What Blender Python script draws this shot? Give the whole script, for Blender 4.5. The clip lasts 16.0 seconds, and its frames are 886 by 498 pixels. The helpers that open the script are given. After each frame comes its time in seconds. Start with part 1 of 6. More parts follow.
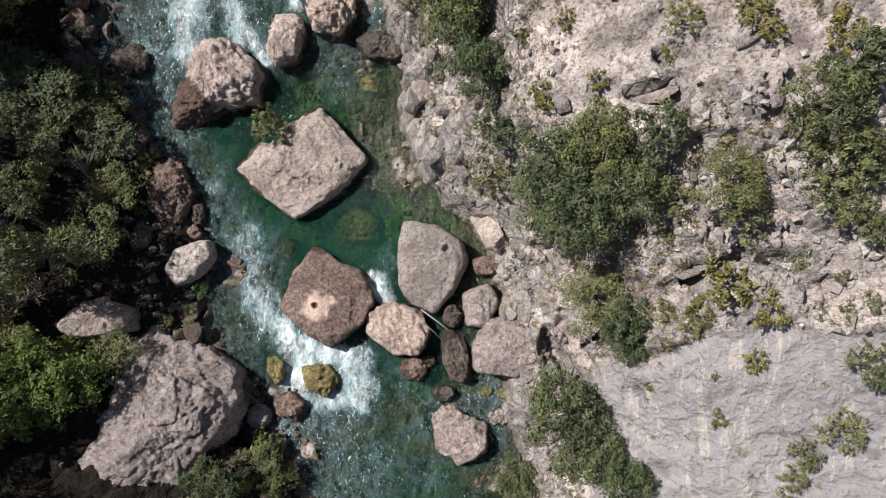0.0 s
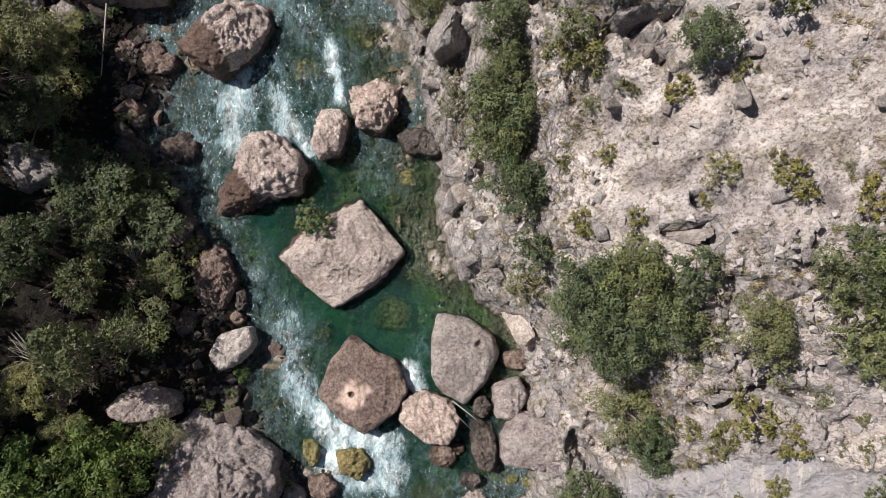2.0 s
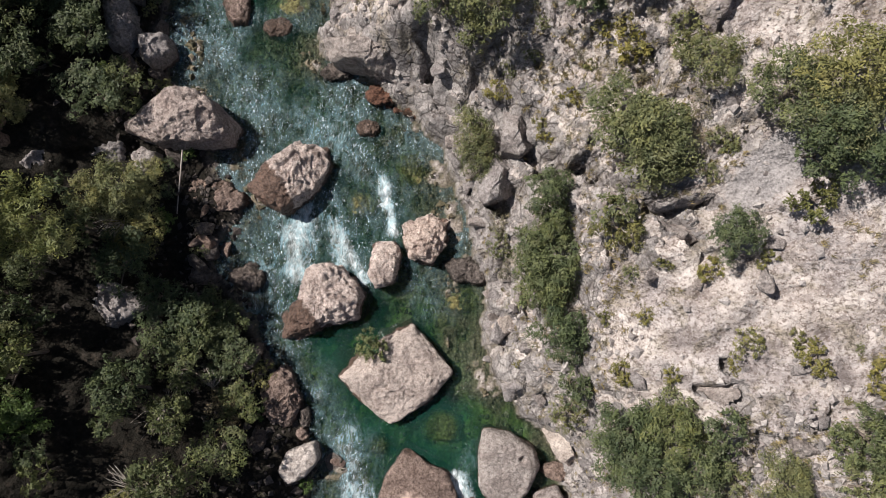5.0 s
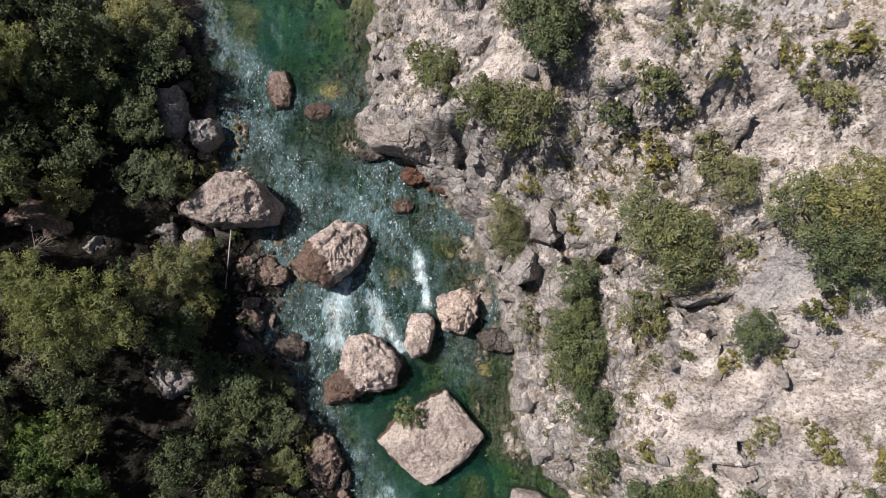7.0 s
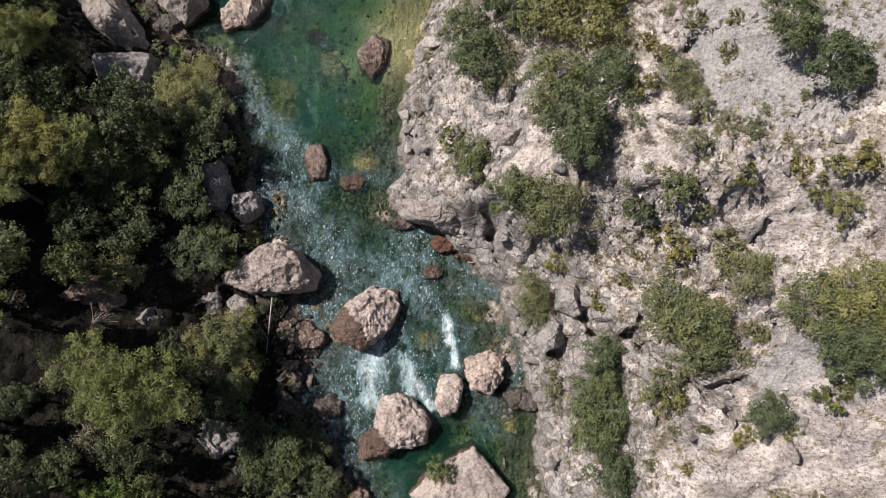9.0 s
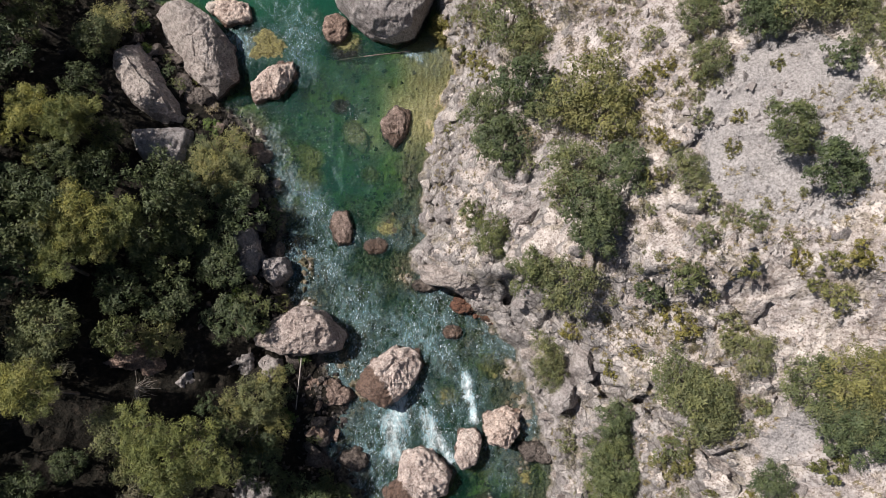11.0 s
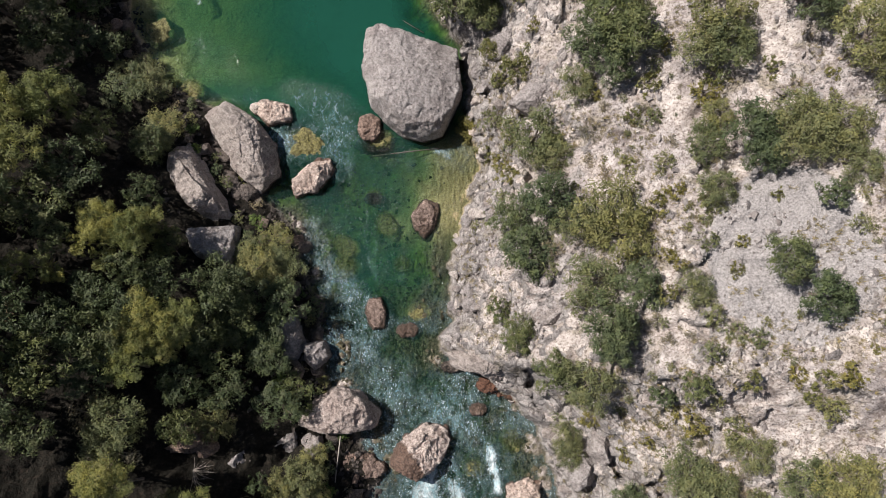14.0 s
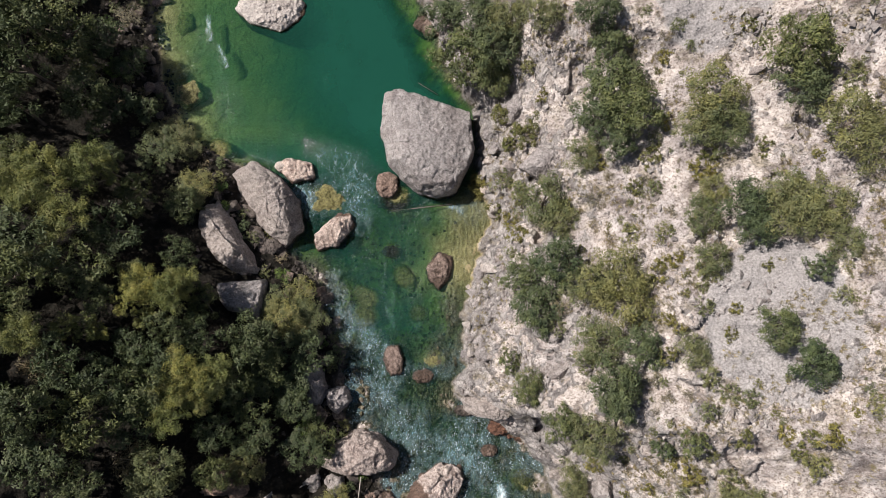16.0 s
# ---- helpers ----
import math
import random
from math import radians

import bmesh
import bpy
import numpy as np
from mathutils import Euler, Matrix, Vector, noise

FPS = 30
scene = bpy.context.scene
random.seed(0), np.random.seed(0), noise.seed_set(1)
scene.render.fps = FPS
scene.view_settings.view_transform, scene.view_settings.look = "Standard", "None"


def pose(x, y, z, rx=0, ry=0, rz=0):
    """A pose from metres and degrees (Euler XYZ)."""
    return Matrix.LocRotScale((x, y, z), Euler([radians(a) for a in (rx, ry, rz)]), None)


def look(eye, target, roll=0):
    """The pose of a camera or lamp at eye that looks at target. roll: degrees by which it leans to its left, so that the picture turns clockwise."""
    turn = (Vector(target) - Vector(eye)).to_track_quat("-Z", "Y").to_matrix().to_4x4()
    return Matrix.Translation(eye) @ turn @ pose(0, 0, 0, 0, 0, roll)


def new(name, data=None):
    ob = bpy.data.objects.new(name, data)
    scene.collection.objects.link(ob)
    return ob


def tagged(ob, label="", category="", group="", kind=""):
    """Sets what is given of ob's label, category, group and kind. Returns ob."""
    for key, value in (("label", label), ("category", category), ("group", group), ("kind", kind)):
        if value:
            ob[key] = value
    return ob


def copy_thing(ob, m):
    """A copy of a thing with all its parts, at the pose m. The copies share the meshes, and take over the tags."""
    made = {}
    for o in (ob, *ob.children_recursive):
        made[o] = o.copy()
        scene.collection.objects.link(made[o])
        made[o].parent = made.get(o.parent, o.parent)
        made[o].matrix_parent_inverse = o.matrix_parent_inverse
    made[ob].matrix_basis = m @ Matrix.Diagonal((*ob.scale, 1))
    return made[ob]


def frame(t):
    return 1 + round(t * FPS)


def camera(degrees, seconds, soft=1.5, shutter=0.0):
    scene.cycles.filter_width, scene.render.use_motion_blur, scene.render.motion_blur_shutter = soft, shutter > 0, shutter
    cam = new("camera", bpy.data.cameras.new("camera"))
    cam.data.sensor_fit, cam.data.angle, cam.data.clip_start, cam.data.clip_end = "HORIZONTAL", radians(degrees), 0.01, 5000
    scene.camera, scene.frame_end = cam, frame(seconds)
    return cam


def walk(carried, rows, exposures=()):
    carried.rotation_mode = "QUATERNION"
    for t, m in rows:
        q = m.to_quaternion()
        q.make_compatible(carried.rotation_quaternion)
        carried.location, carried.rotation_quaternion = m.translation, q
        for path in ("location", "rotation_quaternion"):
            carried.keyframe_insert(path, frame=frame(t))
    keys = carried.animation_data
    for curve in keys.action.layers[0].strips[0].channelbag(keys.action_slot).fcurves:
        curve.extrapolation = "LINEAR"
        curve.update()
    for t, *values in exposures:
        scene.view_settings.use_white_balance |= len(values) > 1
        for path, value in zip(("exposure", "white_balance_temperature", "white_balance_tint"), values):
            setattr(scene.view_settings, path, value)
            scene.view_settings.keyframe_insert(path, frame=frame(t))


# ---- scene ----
cam = camera(71.3, 16.0, 0.9)
METRES, EYE, TILT, LEAN, TURN = 40.0, 29.0, -84.0, 0.0, 0.0
ROWS = [
    (0.0, 0.0, 0.0, 0.0, -0.0, 0.0, 0.0),
    (0.5, -0.0104, -0.0036, 0.0299, 0.02, -0.03, -1.14),
    (1.0, -0.021, -0.0097, 0.0563, 0.01, -0.1, -1.93),
    (1.5, -0.0327, -0.0194, 0.0865, -0.04, -0.15, -1.9),
    (2.0, -0.0433, -0.0305, 0.1123, -0.09, -0.13, -1.85),
    (2.5, -0.0554, -0.0423, 0.1399, -0.11, -0.2, -1.77),
    (3.0, -0.069, -0.0553, 0.1684, -0.21, -0.15, -1.74),
    (3.5, -0.0796, -0.0674, 0.194, -0.25, -0.16, -1.68),
    (4.0, -0.0917, -0.0813, 0.2227, -0.3, -0.11, -1.64),
    (4.5, -0.102, -0.0941, 0.2476, -0.35, -0.11, -1.63),
    (7.0, -0.1647, -0.1637, 0.3763, -0.6, -0.17, -1.49),
    (7.5, -0.1772, -0.177, 0.3998, -0.64, -0.15, -1.49),
    (8.0, -0.19, -0.1915, 0.4255, -0.68, -0.14, -1.47),
    (8.5, -0.2014, -0.204, 0.4492, -0.67, -0.19, -1.44),
    (9.0, -0.2126, -0.2182, 0.4761, -0.72, -0.24, -1.44),
    (11.5, -0.2561, -0.2848, 0.5995, -0.81, -0.24, -1.33),
    (12.0, -0.2639, -0.297, 0.6235, -0.82, -0.26, -1.33),
    (12.5, -0.2734, -0.3114, 0.6494, -0.87, -0.29, -1.32),
    (13.0, -0.2849, -0.3276, 0.6765, -0.93, -0.28, -1.35),
    (13.5, -0.2943, -0.3421, 0.7001, -0.97, -0.28, -1.34),
    (14.0, -0.3033, -0.3599, 0.7287, -0.94, -0.35, -1.35),
    (14.5, -0.3117, -0.3761, 0.753, -0.98, -0.4, -1.34),
    (15.0, -0.3199, -0.3943, 0.7776, -1.01, -0.38, -1.37),
    (15.5, -0.3295, -0.4148, 0.8049, -1.07, -0.43, -1.39),
    (16.0, -0.3379, -0.4326, 0.8284, -1.18, -0.44, -1.42),
]
walk(cam, [(t, pose(0, 0, EYE, TILT, LEAN, TURN) @ pose(METRES * x, METRES * y, METRES * z, 90 + pitch, roll, yaw)) for t, x, y, z, yaw, pitch, roll in ROWS])

# ---- light ----
SUN_FROM = Vector((-0.64, 0.27, 0.76)).normalized()
world = bpy.data.worlds.new("sky")
scene.world = world
world.use_nodes = True
wn = world.node_tree.nodes
sky = wn.new("ShaderNodeTexSky")
sky.sky_type = "NISHITA"
sky.sun_disc = False
sky.sun_elevation = math.asin(SUN_FROM.z)
sky.sun_rotation = math.atan2(SUN_FROM.x, SUN_FROM.y)
wn["Background"].inputs["Strength"].default_value = 0.045
world.node_tree.links.new(sky.outputs[0], wn["Background"].inputs["Color"])
sun = new("sun", bpy.data.lights.new("sun", "SUN"))
sun.data.energy, sun.data.angle, sun.data.color = 5.0, radians(0.53), (1.0, 0.963, 0.922)
sun.matrix_world = look((0, 0, 200), Vector((0, 0, 200)) - SUN_FROM)
scene.view_settings.exposure = 0.42


# ---- materials ----
class Nodes:
    """A small writer of node materials."""

    def __init__(self, name):
        self.mat = bpy.data.materials.new(name)
        self.mat.use_nodes = True
        self.tree = self.mat.node_tree
        self.bsdf = self.tree.nodes["Principled BSDF"]
        self.out = self.tree.nodes["Material Output"]
        self.coord = self.tree.nodes.new("ShaderNodeTexCoord").outputs["Object"]

    def link(self, a, b):
        self.tree.links.new(a, b)

    def put(self, socket, value):
        if hasattr(value, "is_linked"):
            self.link(value, socket)
        else:
            socket.default_value = value

    def where(self, stretch=(1, 1, 1), world_space=False):
        m = self.tree.nodes.new("ShaderNodeMapping")
        m.inputs["Scale"].default_value = stretch
        src = self.tree.nodes.new("ShaderNodeNewGeometry").outputs["Position"] if world_space else self.coord
        self.link(src, m.inputs["Vector"])
        return m.outputs[0]

    def noise(self, scale, detail=5.0, rough=0.6, at=None, distort=0.0):
        n = self.tree.nodes.new("ShaderNodeTexNoise")
        n.inputs["Scale"].default_value, n.inputs["Detail"].default_value = scale, detail
        n.inputs["Roughness"].default_value, n.inputs["Distortion"].default_value = rough, distort
        self.link(at or self.coord, n.inputs["Vector"])
        return n.outputs["Fac"]

    def ridges(self, scale, detail=6.0, rough=0.55, at=None):
        """Sharp crests and rounded hollows, about 0 to 1."""
        n = self.tree.nodes.new("ShaderNodeTexNoise")
        n.noise_type = "RIDGED_MULTIFRACTAL"
        n.inputs["Scale"].default_value, n.inputs["Detail"].default_value, n.inputs["Roughness"].default_value = scale, detail, rough
        n.inputs["Offset"].default_value, n.inputs["Gain"].default_value = 0.95, 1.6
        self.link(at or self.coord, n.inputs["Vector"])
        return self.calc("MULTIPLY", n.outputs["Fac"], 0.55)

    def cells(self, scale, feature="F1", at=None):
        n = self.tree.nodes.new("ShaderNodeTexVoronoi")
        n.feature = feature
        n.inputs["Scale"].default_value = scale
        self.link(at or self.coord, n.inputs["Vector"])
        return n.outputs["Distance"]

    def stones(self, scale, at):
        """Broken stones packed together: a tone for each one, and the way from its edge."""
        n = self.tree.nodes.new("ShaderNodeTexVoronoi")
        n.inputs["Scale"].default_value = scale
        self.link(at, n.inputs["Vector"])
        split = self.tree.nodes.new("ShaderNodeSeparateColor")
        self.link(n.outputs["Color"], split.inputs[0])
        return split.outputs[0], self.cells(scale, "DISTANCE_TO_EDGE", at)

    def ramp(self, fac, *stops):
        r = self.tree.nodes.new("ShaderNodeValToRGB")
        el = r.color_ramp.elements
        while len(el) < len(stops):
            el.new(0.5)
        for e, (pos, col) in zip(el, stops):
            e.position = pos
            e.color = (col, col, col, 1) if isinstance(col, (int, float)) else (*col, 1)
        self.link(fac, r.inputs[0])
        return r.outputs["Color"]

    def mix(self, fac, a, b, mode="MIX"):
        m = self.tree.nodes.new("ShaderNodeMix")
        m.data_type, m.blend_type = "RGBA", mode
        for s, v in ((m.inputs[0], fac), (m.inputs[6], a), (m.inputs[7], b)):
            self.put(s, (*v, 1) if isinstance(v, tuple) else v)
        return m.outputs[2]

    def calc(self, op, a, b=0.0):
        m = self.tree.nodes.new("ShaderNodeMath")
        m.operation = op
        self.put(m.inputs[0], a)
        self.put(m.inputs[1], b)
        return m.outputs[0]

    def attribute(self, name):
        a = self.tree.nodes.new("ShaderNodeAttribute")
        a.attribute_name = name
        return a.outputs["Fac"]

    def chance(self):
        return self.tree.nodes.new("ShaderNodeObjectInfo").outputs["Random"]

    def island(self):
        return self.tree.nodes.new("ShaderNodeNewGeometry").outputs["Random Per Island"]

    def bump(self, height, strength=0.5, distance=0.05, over=None):
        b = self.tree.nodes.new("ShaderNodeBump")
        b.inputs["Strength"].default_value, b.inputs["Distance"].default_value = strength, distance
        self.link(height, b.inputs["Height"])
        if over:
            self.link(over, b.inputs["Normal"])
        return b.outputs[0]

    def done(self, color, roughness=0.9, normal=None, specular=0.3):
        self.put(self.bsdf.inputs["Base Color"], (*color, 1) if isinstance(color, tuple) else color)
        self.put(self.bsdf.inputs["Roughness"], roughness)
        self.bsdf.inputs["Specular IOR Level"].default_value = specular
        if normal:
            self.link(normal, self.bsdf.inputs["Normal"])
        return self.mat


def rock_material(name, light, mid, dark, wet, grain=1.0):
    """Limestone: granular in three tones, pitted, cracked and stained, with a brown band at the waterline (attribute wet) and pale scars (attribute scar)."""
    n = Nodes(name)
    def tone(c, k):
        return tuple(min(0.9, v * k) for v in c)
    broad = n.noise(0.6, 6, 0.62, None, 0.6)
    grit = n.noise(6.5 * grain, 11, 0.84)
    fine = n.noise(24 * grain, 5, 0.75)
    col = n.ramp(grit, (0.38, tone(dark, 1.1)), (0.455, mid), (0.52, light), (0.61, tone(light, 1.28)))
    col = n.mix(n.ramp(broad, (0.38, 0.8), (0.52, 0.0)), col, n.mix(1.0, col, (0.66, 0.635, 0.63), "MULTIPLY"))
    col = n.mix(n.ramp(n.noise(1.5, 9, 0.74, None, 1.0), (0.55, 0.0), (0.62, 0.6)), col, tone(light, 1.32))
    col = n.mix(n.ramp(fine, (0.36, 0.75), (0.46, 0.0)), col, tone(dark, 0.7))
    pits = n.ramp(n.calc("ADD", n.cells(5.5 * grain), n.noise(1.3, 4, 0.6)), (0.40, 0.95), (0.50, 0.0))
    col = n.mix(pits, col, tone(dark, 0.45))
    runs = n.ramp(n.noise(1.1, 8, 0.7, n.where((2.2, 2.2, 0.35)), 0.4), (0.56, 0.0), (0.66, 0.55))
    col = n.mix(runs, col, tone(dark, 0.62))
    cracks = n.ramp(n.cells(0.75, "DISTANCE_TO_EDGE", n.mix(0.12, n.where((1, 1.3, 1.6)), n.noise(2.5, 6, 0.7))), (0.0, 0.0), (0.022, 1.0))
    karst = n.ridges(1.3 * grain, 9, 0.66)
    # the karst bump's hollows are also darkened in the colour
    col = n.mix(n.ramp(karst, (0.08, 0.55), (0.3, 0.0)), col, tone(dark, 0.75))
    col = n.mix(n.attribute("scar"), col, tone(light, 2.3))
    band = n.calc("ADD", n.attribute("wet"), n.calc("MULTIPLY", n.calc("SUBTRACT", n.noise(2.0, 8, 0.75), 0.5), 1.1))
    edge = n.ramp(band, (0.42, 0.0), (0.58, 1.0))
    stain = n.mix(n.ramp(n.noise(6.0, 8, 0.8), (0.4, 0.0), (0.6, 1.0)), tone(wet, 0.45), tone(wet, 1.5))
    col = n.mix(edge, col, stain)
    tint = n.ramp(n.chance(), (0.0, (0.90, 0.895, 0.90)), (0.5, (1, 1, 1)), (1.0, (1.0, 0.95, 0.9)))
    col = n.mix(1.0, col, tint, "MULTIPLY")
    rough = n.ramp(edge, (0.0, 0.92), (1.0, 0.5))
    nor = n.bump(karst, 0.7, 0.14)
    nor = n.bump(grit, 1.0, 0.12, nor)
    nor = n.bump(fine, 0.7, 0.03, nor)
    nor = n.bump(cracks, 0.35, 0.06, nor)
    return n.done(col, rough, nor, 0.35)


ROCK = {
    "pale": rock_material("pale_limestone", (0.59, 0.49, 0.435), (0.465, 0.375, 0.33), (0.21, 0.155, 0.13), (0.095, 0.058, 0.042)),
    "grey": rock_material("grey_limestone", (0.46, 0.41, 0.39), (0.35, 0.308, 0.292), (0.155, 0.13, 0.12), (0.12, 0.08, 0.06)),
    "rosy": rock_material("rosy_grey_limestone", (0.52, 0.44, 0.408), (0.39, 0.32, 0.296), (0.16, 0.12, 0.107), (0.13, 0.085, 0.065)),
    "white": rock_material("white_limestone", (0.70, 0.62, 0.57), (0.58, 0.50, 0.45), (0.30, 0.24, 0.21), (0.13, 0.08, 0.05)),
    "brown": rock_material("brown_stained_rock", (0.36, 0.265, 0.22), (0.21, 0.145, 0.117), (0.08, 0.05, 0.04), (0.105, 0.068, 0.05), 1.1),
    # for wet rocks, and for bank rocks with the shade put into their colour
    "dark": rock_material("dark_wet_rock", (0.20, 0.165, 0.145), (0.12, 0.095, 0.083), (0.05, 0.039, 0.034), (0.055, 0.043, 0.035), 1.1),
    "moss": rock_material("mossy_rock", (0.36, 0.29, 0.135), (0.25, 0.21, 0.09), (0.09, 0.075, 0.034), (0.20, 0.18, 0.07), 1.0),
    "wrinkled": rock_material("wrinkled_limestone", (0.70, 0.58, 0.52), (0.51, 0.40, 0.35), (0.15, 0.092, 0.072), (0.15, 0.095, 0.072), 0.9),
    "red": rock_material("rusty_rock", (0.20, 0.10, 0.065), (0.14, 0.07, 0.048), (0.07, 0.035, 0.025), (0.06, 0.035, 0.022)),
}


def ground_material():
    """The ground in one material: pale soil, limestone, scree, leaf litter darkened to stand for tree shade, and the
    gravel of the river's bed, each by its own attribute.
    """
    n = Nodes("rocky_ground")
    broad, mid, fine = n.noise(0.16, 5, 0.6), n.noise(0.9, 7, 0.68), n.noise(6.5, 8, 0.75)
    warped = n.mix(0.14, n.where(), n.noise(1.8, 5, 0.7))
    soil = n.ramp(mid, (0.36, (0.33, 0.275, 0.248)), (0.48, (0.49, 0.42, 0.38)), (0.62, (0.69, 0.61, 0.56)))
    soil = n.mix(n.ramp(fine, (0.40, 0.9), (0.50, 0.0)), soil, (0.20, 0.152, 0.126))
    soil = n.mix(n.ramp(n.noise(13, 5, 0.8), (0.55, 0.0), (0.62, 0.7)), soil, (0.72, 0.65, 0.60))
    soil = n.mix(n.ramp(n.noise(0.22, 6, 0.62, None, 0.6), (0.42, 0.75), (0.54, 0.0)), soil, n.mix(1.0, soil, (0.70, 0.71, 0.75), "MULTIPLY"))
    tone_a, edge_a = n.stones(1.15, warped)
    tone_b, edge_b = n.stones(3.1, warped)
    rubble = n.calc("ADD", n.calc("MULTIPLY", tone_a, 0.55), n.calc("MULTIPLY", tone_b, 0.45))
    stone = n.ramp(rubble, (0.2, (0.21, 0.188, 0.18)), (0.5, (0.315, 0.285, 0.272)), (0.8, (0.45, 0.405, 0.38)))
    stone = n.mix(n.ramp(n.noise(9, 8, 0.78), (0.38, 0.75), (0.5, 0.0)), stone, (0.12, 0.098, 0.09))
    stone = n.mix(n.ramp(n.noise(4, 8, 0.78), (0.53, 0.0), (0.6, 0.6)), stone, (0.52, 0.47, 0.44))
    gaps = n.calc("MAXIMUM", n.ramp(edge_a, (0.0, 0.9), (0.05, 0.0)), n.ramp(edge_b, (0.0, 0.75), (0.07, 0.0)))
    gaps = n.calc("MULTIPLY", gaps, n.ramp(n.noise(0.9, 6, 0.7), (0.42, 0.0), (0.56, 1.0)))
    stone = n.mix(gaps, stone, (0.085, 0.068, 0.06))
    rocky = n.calc("ADD", n.attribute("rock"), n.calc("MULTIPLY", n.calc("SUBTRACT", n.noise(0.55, 7, 0.68, None, 0.5), 0.5), 2.2))
    rocky = n.ramp(rocky, (0.45, 0.0), (0.56, 1.0))
    col = n.mix(rocky, soil, stone)
    dry = n.ramp(n.noise(0.75, 7, 0.72, n.where((1, 1, 0.4)), 0.5), (0.52, 0.0), (0.64, 0.75))
    col = n.mix(dry, col, n.mix(n.ramp(fine, (0.42, 0.0), (0.56, 1.0)), (0.10, 0.085, 0.06), (0.36, 0.30, 0.225)))
    streak = n.ramp(n.noise(1.1, 7, 0.7, n.where((2.3, 0.35, 1))), (0.55, 0.0), (0.62, 1.0), (0.7, 0.2))
    face = n.mix(streak, n.mix(n.ramp(n.noise(3.0, 7, 0.7), (0.35, 0.6), (0.55, 0.0)), (0.35, 0.328, 0.332), (0.255, 0.235, 0.235)), (0.52, 0.46, 0.42))
    col = n.mix(n.attribute("slab"), col, face)
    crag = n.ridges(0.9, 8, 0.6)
    # crevice shade put into the colour: hollows of the crag bump darkened
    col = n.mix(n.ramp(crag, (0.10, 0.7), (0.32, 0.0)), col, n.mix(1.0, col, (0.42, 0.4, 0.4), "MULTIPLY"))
    scree = n.ramp(n.noise(8, 8, 0.8), (0.36, (0.14, 0.125, 0.12)), (0.5, (0.32, 0.295, 0.288)), (0.62, (0.47, 0.435, 0.42)))
    col = n.mix(n.ramp(n.calc("ADD", n.attribute("scree"), n.calc("MULTIPLY", n.calc("SUBTRACT", mid, 0.5), 1.0)), (0.45, 0.0), (0.6, 0.85)), col, scree)
    # litter painted near black: the wood's shade is put into its colour
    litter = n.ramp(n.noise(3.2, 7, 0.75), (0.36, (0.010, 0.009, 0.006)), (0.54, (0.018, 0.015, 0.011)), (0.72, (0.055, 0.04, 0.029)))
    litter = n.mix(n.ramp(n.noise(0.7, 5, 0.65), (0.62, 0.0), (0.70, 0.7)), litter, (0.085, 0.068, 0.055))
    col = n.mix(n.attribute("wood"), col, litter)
    pebble = n.ramp(n.cells(6.0), (0.0, (0.21, 0.175, 0.115)), (0.45, (0.14, 0.12, 0.08)), (0.8, (0.085, 0.077, 0.052)))
    algae = n.ramp(n.noise(0.75, 6, 0.68), (0.40, 0.0), (0.56, 0.9))
    bed = n.mix(n.calc("MULTIPLY", algae, n.attribute("deep")), pebble, n.mix(n.noise(2.5, 6, 0.7), (0.09, 0.11, 0.035), (0.32, 0.32, 0.11)))
    sand = n.ramp(n.noise(9, 6, 0.7), (0.38, (0.27, 0.21, 0.10)), (0.6, (0.46, 0.37, 0.20)))
    bed = n.mix(n.attribute("sand"), bed, sand)
    col = n.mix(n.attribute("bed"), col, bed)
    col = n.mix(n.ramp(broad, (0.3, 0.3), (0.6, 0.0)), col, n.mix(1.0, col, (0.8, 0.78, 0.78), "MULTIPLY"))
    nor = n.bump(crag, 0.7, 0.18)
    nor = n.bump(n.calc("MULTIPLY", rocky, n.calc("ADD", n.ramp(edge_a, (0.0, 0.0), (0.07, 0.6)), n.calc("MULTIPLY", rubble, 0.8))), 0.7, 0.16, nor)
    nor = n.bump(n.ridges(3.2, 6, 0.6), 0.6, 0.06, nor)
    nor = n.bump(fine, 0.9, 0.08, nor)
    return n.done(col, 0.93, nor, 0.2)


